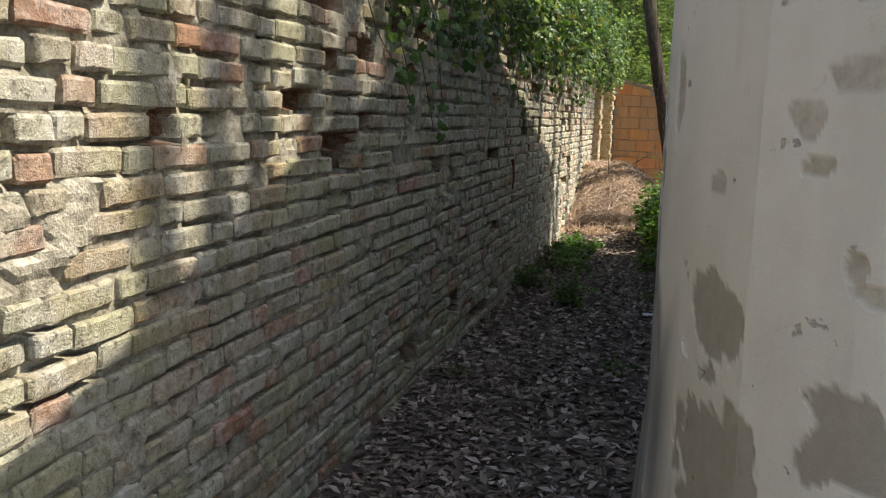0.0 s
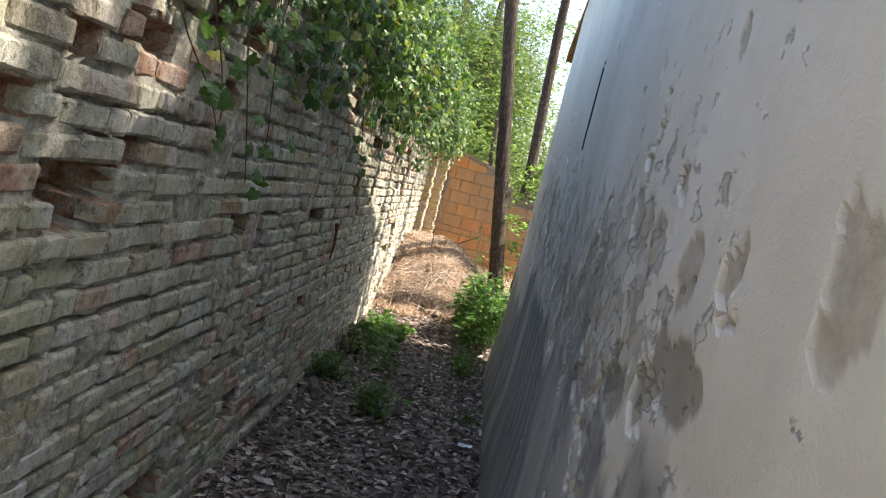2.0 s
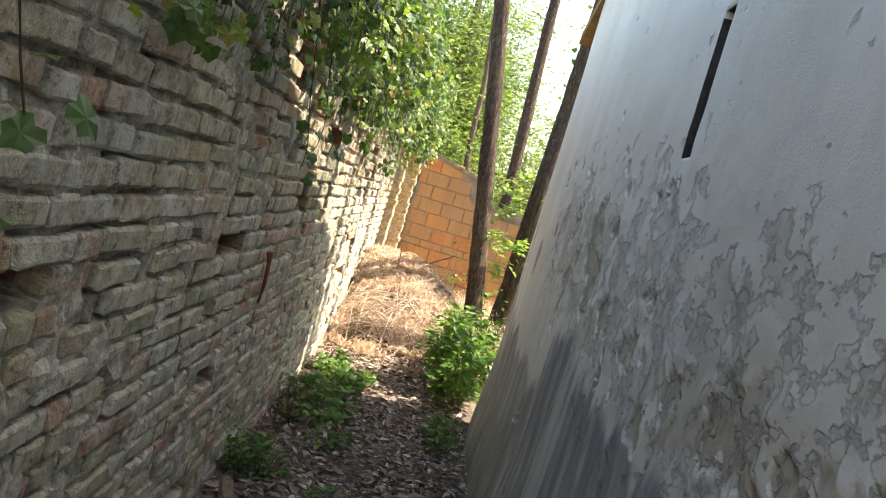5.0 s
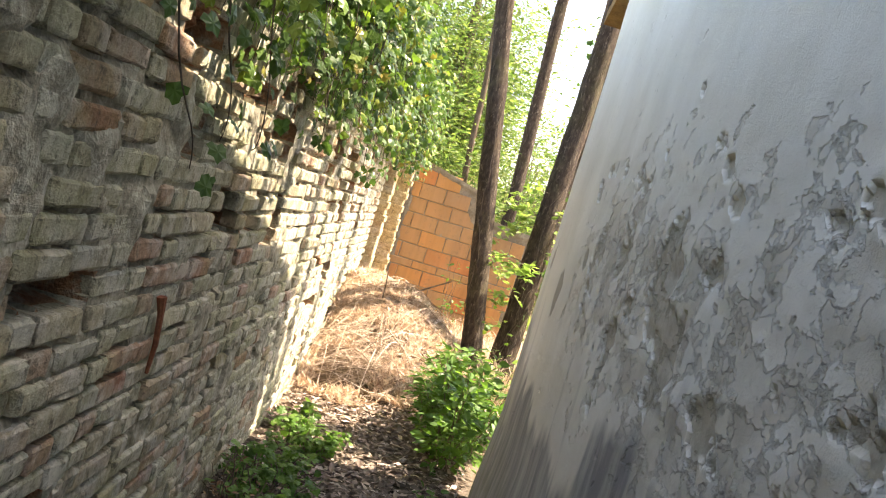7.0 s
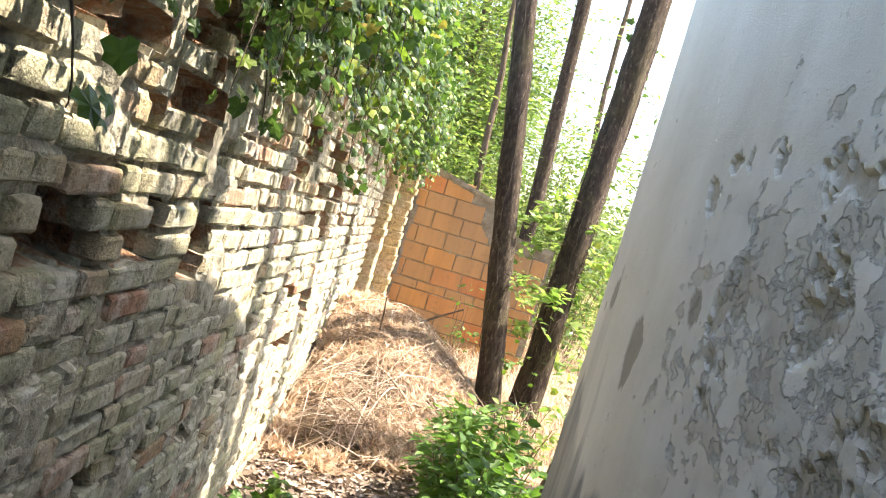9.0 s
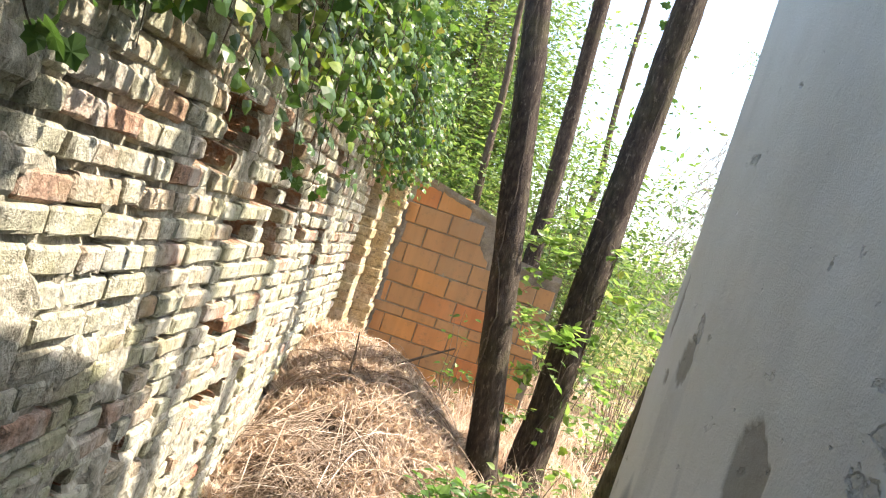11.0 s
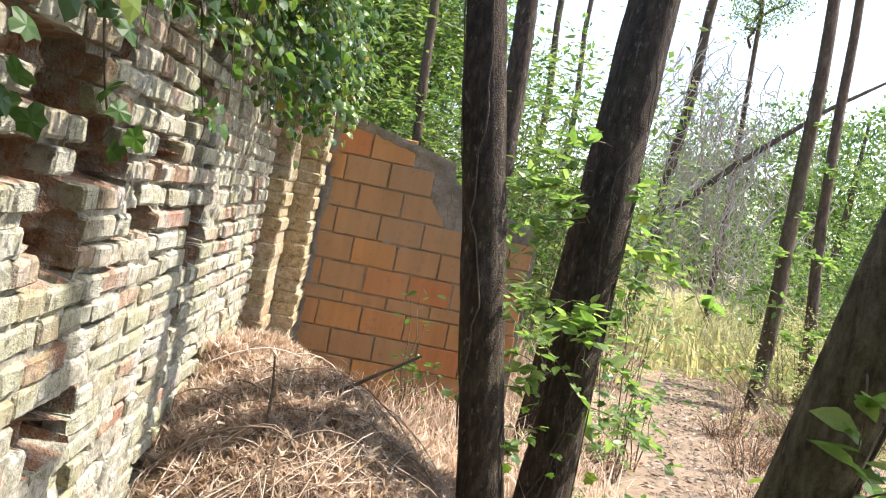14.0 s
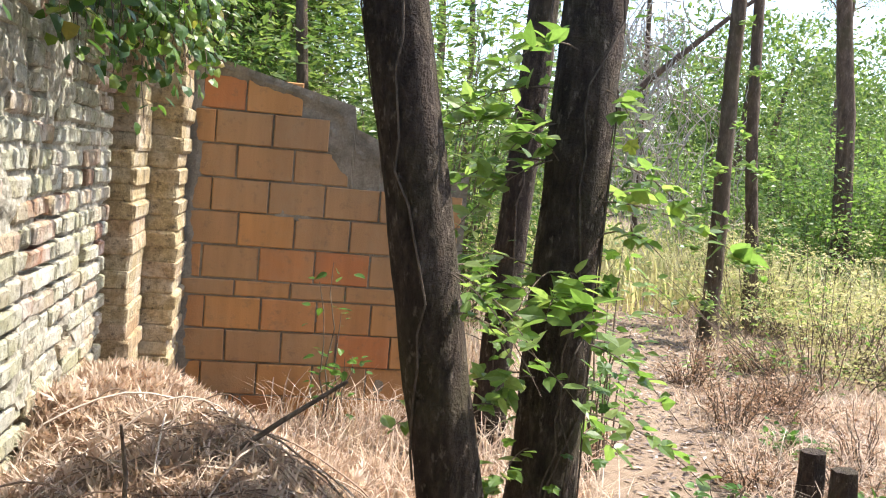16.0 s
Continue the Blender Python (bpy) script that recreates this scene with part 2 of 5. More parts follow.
def plaster_material():
    """Old lime plaster: grey-cream coats flaking off one another, damp grey foot, drips and moss."""
    m, n, l = material("old_plaster")
    p = position(n, l)
    given = {}
    for key in ("peel", "damp", "flaky", "stain"):
        given[key] = n.new("ShaderNodeAttribute")
        given[key].attribute_name = key
    base = ramp(n, l, noise_tex(n, l, p, 1.1, 6, 0.6), [(0.3, (0.56, 0.525, 0.45)), (0.5, (0.645, 0.615, 0.545)), (0.7, (0.71, 0.69, 0.635))])
    drip = noise_tex(n, l, position(n, l, (3.5, 3.5, 0.9)), 1.0, 5, 0.6)
    base = mix(n, l, 0.32, base, ramp(n, l, drip, [(0.3, (0.78,)), (0.65, (1.08,))]), "MULTIPLY")
    under = ramp(n, l, noise_tex(n, l, p, 22.0, 5, 0.7), [(0.35, (0.30, 0.265, 0.205)), (0.65, (0.46, 0.415, 0.335))])
    # two thin coats, each broken into ragged flakes
    coats = []
    for scale, low, seed in ((7.5, 0.66, 0.0), (15.0, 0.685, 7.3)):
        vec = value(n, l, "ShaderNodeMapping", Vector=position(n, l, (0.75, 0.62, 1.0)), Location=(seed, seed * 0.7, seed * 0.3)).outputs[0]
        field = noise_tex(n, l, vec, scale, 9, 0.60)
        grow = value(n, l, "ShaderNodeMath", i0=given["flaky"].outputs["Fac"], i1=0.17)
        grow.operation = "MULTIPLY"
        total = value(n, l, "ShaderNodeMath", i0=field, i1=grow.outputs[0])
        coats.append(value(n, l, "ShaderNodeMapRange", Value=total.outputs[0], From_Min=low, From_Max=low + 0.035).outputs[0])
    tone = mix(n, l, 0.45, base, under)
    base = mix(n, l, coats[0], base, tone)
    base = mix(n, l, coats[1], base, mix(n, l, 0.22, base, (0.36, 0.325, 0.27)))
    base = mix(n, l, given["peel"].outputs["Fac"], base, under)
    base = mix(n, l, given["stain"].outputs["Fac"], base, mix(n, l, 0.3, (0.235, 0.21, 0.17), under))
    wet = ramp(n, l, given["damp"].outputs["Fac"], [(0.15, (0.0,)), (0.5, (0.95,))])
    wet = mix(n, l, 1.0, wet, ramp(n, l, noise_tex(n, l, position(n, l, (9, 9, 1.6)), 1.0, 6, 0.65), [(0.3, (0.45,)), (0.6, (1.0,))]), "MULTIPLY")
    base = mix(n, l, wet, base, (0.20, 0.20, 0.208))
    z = n.new("ShaderNodeSeparateXYZ")
    l.new(n.new("ShaderNodeNewGeometry").outputs["Position"], z.inputs[0])
    spots = ramp(n, l, noise_tex(n, l, p, 13.0, 6, 0.7), [(0.64, (0.0,)), (0.70, (0.4,))])
    base = mix(n, l, spots, base, (0.33, 0.295, 0.24))
    low = value(n, l, "ShaderNodeMapRange", Value=z.outputs[2], From_Min=0.75, From_Max=0.1).outputs[0]
    low = mix(n, l, 1.0, low, ramp(n, l, noise_tex(n, l, p, 3.0, 5), [(0.4, (0.1,)), (0.65, (0.8,))]), "MULTIPLY")
    base = mix(n, l, low, base, (0.17, 0.17, 0.07))
    h = mix(n, l, 0.4, noise_tex(n, l, p, 30.0, 8, 0.72), noise_tex(n, l, p, 160.0, 3))
    coat = mix(n, l, 0.45, coats[0], coats[1])
    inverse = value(n, l, "ShaderNodeMath", i0=1.0, i1=coat)
    inverse.operation = "SUBTRACT"
    b = finish(n, l, base, 0.9, h, 0.45, 0.012)
    fine = [x for x in n if x.bl_idname == "ShaderNodeBump"][0]
    edge = value(n, l, "ShaderNodeBump", Height=inverse.outputs[0], Strength=1.0, Distance=0.013, Normal=fine.outputs[0])
    l.new(edge.outputs[0], b.inputs["Normal"])
    return m


PLASTER = plaster_material()


def leaf_material(name, tones, through_light=0.4, gloss=0.45, tint=(1.3, 1.4, 0.75)):
    m, n, l = material(name)
    rnd = n.new("ShaderNodeNewGeometry").outputs["Random Per Island"]
    col = ramp(n, l, rnd, tones)
    p = position(n, l)
    col = mix(n, l, 0.5, col, ramp(n, l, noise_tex(n, l, p, 60.0, 3), [(0.3, (0.75,)), (0.7, (1.2,))]), "MULTIPLY")
    b = finish(n, l, col, gloss)
    tr = n.new("ShaderNodeBsdfTranslucent")
    warm = mix(n, l, 1.0, col, tint, "MULTIPLY")
    l.new(warm, tr.inputs["Color"])
    sh = n.new("ShaderNodeMixShader")
    sh.inputs[0].default_value = through_light
    l.new(b.outputs[0], sh.inputs[1])
    l.new(tr.outputs[0], sh.inputs[2])
    l.new(sh.outputs[0], n["Material Output"].inputs["Surface"])
    return m


IVY_LEAF = leaf_material("ivy_leaf", [(0.0, (0.045, 0.085, 0.03)), (0.4, (0.07, 0.13, 0.035)), (0.75, (0.12, 0.20, 0.04)), (0.93, (0.20, 0.26, 0.05)), (1.0, (0.25, 0.19, 0.06))], 0.4, 0.35)
BUSH_LEAF = leaf_material("bush_leaf", [(0.0, (0.06, 0.12, 0.03)), (0.5, (0.09, 0.18, 0.04)), (1.0, (0.15, 0.25, 0.06))], 0.4, 0.4)
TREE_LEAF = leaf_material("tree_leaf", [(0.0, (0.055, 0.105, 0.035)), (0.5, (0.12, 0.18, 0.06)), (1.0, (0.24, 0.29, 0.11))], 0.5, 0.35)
# brighter copy of the tree leaf, with the look of sunlight in its colour
SUN_TINTED_LEAF = leaf_material("sun_tinted_leaf", [(0.0, (0.11, 0.18, 0.05)), (0.5, (0.17, 0.26, 0.08)), (1.0, (0.27, 0.34, 0.13))], 0.55, 0.35)
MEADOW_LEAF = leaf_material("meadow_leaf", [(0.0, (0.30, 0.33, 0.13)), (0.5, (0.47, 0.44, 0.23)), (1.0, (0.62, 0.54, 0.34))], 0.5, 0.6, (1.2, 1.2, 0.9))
STRAW = leaf_material("straw", [(0.0, (0.15, 0.10, 0.07)), (0.4, (0.31, 0.225, 0.16)), (0.8, (0.48, 0.37, 0.275)), (1.0, (0.62, 0.53, 0.44))], 0.12, 0.7, (1.15, 1.1, 1.0))
DRY_WEED = leaf_material("dry_weed", [(0.0, (0.17, 0.09, 0.05)), (0.5, (0.28, 0.17, 0.10)), (1.0, (0.42, 0.29, 0.18))], 0.25, 0.7, (1.15, 1.1, 1.0))
DRY_GRASS = leaf_material("dry_grass", [(0.0, (0.36, 0.25, 0.175)), (0.5, (0.57, 0.44, 0.33)), (1.0, (0.74, 0.63, 0.51))], 0.42, 0.7, (1.15, 1.1, 1.0))
LITTER = leaf_material("leaf_litter", [(0.0, (0.08, 0.06, 0.048)), (0.45, (0.18, 0.135, 0.108)), (0.8, (0.32, 0.25, 0.20)), (1.0, (0.55, 0.47, 0.40))], 0.08, 0.6, (1.1, 1.05, 1.0))


def bark_material(name, dark, mid, pale, scale):
    m, n, l = material(name)
    long = position(n, l, (1, 1, 0.34))
    furrow = noise_tex(n, l, long, scale, 6, 0.7)
    base = ramp(n, l, furrow, [(0.32, dark), (0.52, mid), (0.72, pale)])
    fleck = ramp(n, l, noise_tex(n, l, position(n, l, (1, 1, 0.4)), 38.0, 5, 0.65), [(0.58, (0.0,)), (0.68, (0.6,))])
    base = mix(n, l, fleck, base, (0.27, 0.22, 0.17))
    moss = ramp(n, l, noise_tex(n, l, position(n, l), 3.0, 4), [(0.5, (0.0,)), (0.75, (0.5,))])
    base = mix(n, l, moss, base, (0.085, 0.08, 0.03))
    finish(n, l, base, 0.95, mix(n, l, 0.35, furrow, noise_tex(n, l, position(n, l), 120.0, 4)), 1.0, 0.05)
    return m


BARK = bark_material("bark", (0.028, 0.02, 0.015), (0.065, 0.047, 0.035), (0.13, 0.098, 0.073), 34.0)
MOSSY_BARK = bark_material("mossy_bark", (0.05, 0.04, 0.024), (0.16, 0.13, 0.078), (0.28, 0.235, 0.155), 24.0)
FAR_BARK = bark_material("far_bark", (0.06, 0.042, 0.03), (0.12, 0.085, 0.06), (0.22, 0.165, 0.12), 14.0)
VINE = rough_material("vine_stem", [(0.3, (0.06, 0.047, 0.035)), (0.7, (0.16, 0.125, 0.095))], 30.0, 0.5)
TWIG = rough_material("twig", [(0.3, (0.08, 0.06, 0.045)), (0.7, (0.22, 0.17, 0.12))], 25.0, 0.5)


def ground_material():
    m, n, l = material("soil")
    p = position(n, l)
    soil = ramp(n, l, noise_tex(n, l, p, 6.0, 6, 0.7), [(0.3, (0.07, 0.055, 0.044)), (0.6, (0.13, 0.105, 0.083)), (0.8, (0.20, 0.16, 0.125))])
    dry = ramp(n, l, noise_tex(n, l, p, 3.0, 6, 0.7), [(0.3, (0.17, 0.115, 0.075)), (0.55, (0.28, 0.205, 0.14)), (0.8, (0.36, 0.28, 0.20))])
    at = n.new("ShaderNodeAttribute")
    at.attribute_name = "dry"
    base = mix(n, l, at.outputs["Fac"], soil, dry)
    finish(n, l, base, 0.95, mix(n, l, 0.5, noise_tex(n, l, p, 30.0, 6, 0.7), noise_tex(n, l, p, 120.0, 3)), 0.8, 0.03)
    return m


SOIL = ground_material()

# ---- ground ----
def ground_z(x, y):
    x, y = np.asarray(x, float), np.asarray(y, float)
    z = 0.05 * (fnoise(x * 0.9, y * 0.9, 3) - 0.5) + 0.22 * smooth(10.5, 13.5, y) * (1 - 0.5 * smooth(1.8, 3.2, x))
    z = z + 2.2 * smooth(16.2, 21.0, y) * (1 - smooth(0.6, 2.8, x))
    z = z + 0.5 * smooth(24, 60, y) + 0.05 * smooth(20, 60, np.hypot(x, y - 8)) * (fnoise(x * 0.1, y * 0.1, 9) - 0.5) * 20
    return z


def make_ground():
    inner = np.concatenate([np.linspace(-400, -12, 14), np.linspace(-9, -2, 10), np.arange(-1.5, 4.0, 0.09), np.linspace(4.2, 14, 40), np.linspace(16, 400, 18)])
    along = np.concatenate([np.linspace(-300, -8, 12), np.linspace(-6, -1, 12), np.arange(-0.8, 17, 0.09), np.linspace(17.3, 40, 60), np.linspace(43, 700, 22)])
    X, Y = np.meshgrid(inner, along, indexing="ij")
    Z = ground_z(X, Y)
    s = Soup()
    s.add(np.stack([X, Y, Z], -1).reshape(-1, 3), grid_faces(len(inner), len(along)))
    me = s.mesh("ground", True)
    a = me.attributes.new("dry", "FLOAT", "POINT")
    dry = smooth(10.3, 12.2, Y + 0.8 * (fnoise(X * 2, Y * 2, 21) - 0.5)) + smooth(1.9, 2.6, X)
    a.data.foreach_set("value", np.clip(dry, 0, 1).ravel())
    tagged(part("ground", me, SOIL), "trodden brown soil with leaf litter and dry straw", "ground", "", "structure")


make_ground()

# ---- the old brick wall ----
COURSE = 0.079
WALL_TOP = 2.85
HOLES = [(3.52, 1.31, .15, .06), (5.0, 1.18, .05, .035), (7.14, 1.94, .16, .10), (7.39, 1.66, .10, .06), (8.95, 1.37, .20, .07), (8.52, 1.36, .08, .05), (7.98, 1.37, .06, .05), (8.71, 1.75, .13, .07), (6.69, 1.20, .09, .03),
         (10.46, 1.76, .20, .12), (11.39, 1.80, .14, .07), (11.13, 1.61, .09, .06), (11.7, 1.62, .18, .06), (10.93, 1.46, .17, .05), (11.5, 1.45, .11, .07), (13.06, 1.38, .11, .12), (11.7, 0.93, .12, .06),
         (11.05, 1.03, .05, .07), (11.12, 0.73, .08, .06), (11.4, 0.76, .04, .05), (12.63, 1.93, .08, .05), (12.28, 1.62, .08, .07), (12.5, 1.71, .09, .07), (12.77, 1.68, .06, .09), (12.89, 1.03, .09, .07),
         (12.2, 1.42, .10, .05), (10.21, 0.71, .08, .05), (3.85, 1.43, .06, .03), (5.6, 0.28, .2, .05), (6.4, 0.10, .24, .05), (6.95, 0.17, .12, .04), (9.9, 0.72, .09, .05), (4.6, 0.2, .15, .04), (2.3, 0.25, .2, .04)]


def brick_shapes(count, seed, depth=0.07):
    """Worn bricks of unit length and height, face at x = 0, each a grid of 6 x 4 points with a skirt."""
    r = np.random.default_rng(seed)
    shapes = []
    for _ in range(count):
        u, v = np.meshgrid(np.array([-.5, -.45, -.16, .18, .45, .5]), np.array([-.5, -.34, .34, .5]), indexing="ij")
        edge = ((np.abs(u) > .48) | (np.abs(v) > .45)).astype(float)
        corner = ((np.abs(u) > .48) & (np.abs(v) > .45)).astype(float)
        x = -0.006 * edge - 0.008 * edge * r.random(u.shape) ** 2 - 0.010 * corner * r.random(u.shape) + r.normal(0, 0.0018, u.shape)
        if r.random() < 0.3:
            x = x - r.uniform(0.008, 0.022) * np.clip(u * r.choice([-1, 1]) + v * r.choice([-1, 1]) - 0.3, 0, 1)
        u = u + r.normal(0, 0.010, u.shape) - 0.05 * u * corner * r.random(u.shape)
        v = v + r.normal(0, 0.018, v.shape) - edge * v * 0.12 * r.random(v.shape) ** 2 - 0.2 * v * corner * r.random(v.shape)
        front = np.stack([x, u, v], -1).reshape(-1, 3)
        ring = [0, 4, 8, 12, 16, 20, 21, 22, 23, 19, 15, 11, 7, 3, 2, 1]
        back = front[ring].copy()
        back[:, 0] = -depth
        faces = [tuple(f) for f in grid_faces(6, 4)]
        k = len(ring)
        faces += [(ring[i], ring[(i + 1) % k], 24 + (i + 1) % k, 24 + i)[::-1] for i in range(k)]
        shapes.append((np.concatenate([front, back]), faces))
    return shapes


SHAPES = brick_shapes(24, 5)


def in_hole(y, z, pad=0.0):
    hit = np.zeros(np.shape(y), bool)
    ragged = 0.9 * (vnoise(y * 9, z * 14, 33) - 0.5)
    for a, b, ry, rz in HOLES:
        hit |= np.hypot((y - a) / (ry + 0.03), (z - b) / (rz + 0.02)) + ragged < 1.0
    return hit


def make_old_wall():
    wall = thing("wall_west", "old weathered brick wall with eroded joints and missing bricks", "wall", "", "structure")
    r = np.random.default_rng(11)
    near, rest, gaps = [], [], []
    for k in range(int(WALL_TOP / COURSE)):
        z = (k + 0.5) * COURSE - 0.02
        y = -2.0 + r.random() * 0.2
        header = k % 2
        while y < 14.83:
            long = 0.265 + r.normal(0, 0.014) if not header else 0.13 + r.normal(0, 0.008)
            header = (r.random() < 0.5) if r.random() < 0.4 else not header
            long = min(long, 14.86 - y)
            c = y + long / 2
            y += long
            if long < 0.05:
                continue
            worn = fnoise(c * 0.9, z * 1.4, 31)
            lose = 0.008 + 0.07 * (z > 1.3) * (worn > 0.54) * (c > 7) + 0.03 * (z > 1.65) * (worn > 0.5)
            if in_hole(c, z) or r.random() < lose:
                gaps.append((c, z, long))
                continue
            proud = r.normal(0, 0.0035) - 0.018 * (r.random() < 0.08) - 0.02 * smooth(0.55, 0.75, worn) * r.random()
            row = (c, z + r.normal(0, 0.0035) + 0.012 * (fnoise(c * 0.5, z * 2, 8) - 0.5), long - 0.011 - 0.008 * r.random(), COURSE - 0.010 - 0.012 * r.random() ** 2, proud, int(r.integers(len(SHAPES))), r.normal(0, 0.011))
            (near if 8.3 < c < 12.1 and 1.03 < z < 1.88 else rest).append(row)
    joined = Soup()
    for k, (shape, faces) in enumerate(SHAPES):
        rows = np.array([q for q in rest if q[5] == k])
        if not len(rows):
            continue
        v = shape[None] * np.stack([np.ones(len(rows)), rows[:, 2], rows[:, 3]], 1)[:, None]
        v[..., 2] += v[..., 1] * rows[:, 6][:, None]
        v = v + np.stack([rows[:, 4], rows[:, 0], rows[:, 1]], 1)[:, None]
        joined.add_many(v, faces)
    part("bricks", joined, BRICK_JOINED, wall, "", False, "stuff")
    ys, zs = np.arange(-2.0, 14.87, 0.026), np.arange(-0.15, WALL_TOP + 0.01, COURSE / 4)
    Y, Z = np.meshgrid(ys, zs, indexing="ij")
    X = -0.015 + 0.020 * (fnoise(Y * 16, Z * 22, 4) - 0.5) + 0.016 * smooth(0.60, 0.70, fnoise(Y * 2.6, Z * 3.2, 17, 4)) - 0.03 * smooth(0.5, 0.66, fnoise(Y * 5, Z * 8, 19))
    X = X + 0.009 * smooth(1.25, 0.75, Z) * smooth(7.0, 9.0, Y)
    for c, z, long in gaps:
        cut = (np.abs(Y - c) + 0.03 * (fnoise(Y * 30, Z * 30, 7) - 0.5) < long / 2) & (np.abs(Z - z) < COURSE * (0.25 + 0.5 * fnoise(Y * 12, Z * 12, 5)))
        X[cut] = -0.05 - 0.17 * fnoise(Y[cut] * 13, Z[cut] * 15, 6)
    core = Soup()
    core.add(np.stack([X, Y, Z], -1).reshape(-1, 3), grid_faces(len(ys), len(zs))[:, ::-1])
    joint = part("mortar", core, MORTAR, wall, "crumbling grey lime mortar")
    joint.data.materials.append(RUBBLE)
    deep = (X[:-1, :-1] < -0.055) | (X[1:, 1:] < -0.055)
    joint.data.polygons.foreach_set("material_index", deep.astype(int).ravel())
    back = Soup()
    a, b, c, d = -2.0, 14.86, -0.15, WALL_TOP
    q = np.array([(x, y, z) for x in (-0.42, -0.24) for y in (a, b) for z in (c, d)])
    back.add(q, [(0, 1, 3, 2), (4, 6, 7, 5), (0, 4, 5, 1), (2, 3, 7, 6), (1, 5, 7, 3), (0, 2, 6, 4)])
    part("wall_core", back, RUBBLE, wall)
    return wall, near


wall_west, near_bricks = make_old_wall()


def brick_stack(parent, x0, x1, y, top, seed, mat):
    """A toothed jamb of single bricks, seen on its end: its face at y, from x0 to x1."""
    r = np.random.default_rng(seed)
    k = 0
    z = -0.02
    while z < top:
        wide = x1 - x0 + r.normal(0, 0.005) + (0.004 if k % 2 else -0.003)
        shape, faces = SHAPES[k % len(SHAPES)]
        depth = 0.42
        v = np.stack([x0 + wide / 2 + shape[:, 1] * wide, y - shape[:, 0] * 0.6, shape[:, 2] * (COURSE + 0.005)], -1)
        v[24:, 1] = y + depth
        me = bpy.data.meshes.new("brick")
        me.from_pydata(v.tolist(), [], [f[::-1] for f in faces])
        ob = part("brick", me, mat, parent)
        ob.location = (r.normal(0, 0.003), r.normal(0, 0.005), z + COURSE / 2)
        z += COURSE
        k += 1


def make_jambs():
    for name, x1, y in (("jamb_inner", 0.10, 14.87), ("jamb_outer", 0.245, 15.30)):
        j = thing(name, "stepped brick jamb at the end of the old wall", "wall", "", "structure")
        brick_stack(j, -0.12, x1, y, 2.8, 40 + int(y), JAMB)
        core = Soup()
        q = np.array([(x, yy, z) for x in (-0.42, x1 - 0.03) for yy in (y + 0.03, y + 0.42) for z in (-0.15, 2.8)])
        core.add(q, [(0, 1, 3, 2), (4, 6, 7, 5), (0, 4, 5, 1), (2, 3, 7, 6), (1, 5, 7, 3), (0, 2, 6, 4)])
        part("mortar", core, MORTAR, j)


make_jambs()

# ---- the block wall that closes the passage ----
BLOCK_Y = 15.75


def block_top(x):
    return float(np.interp(x, [0.2, 0.35, 1.12, 1.13, 1.28, 1.29, 1.8], [2.2, 2.17, 1.98, 1.86, 1.80, 1.70, 1.66]))


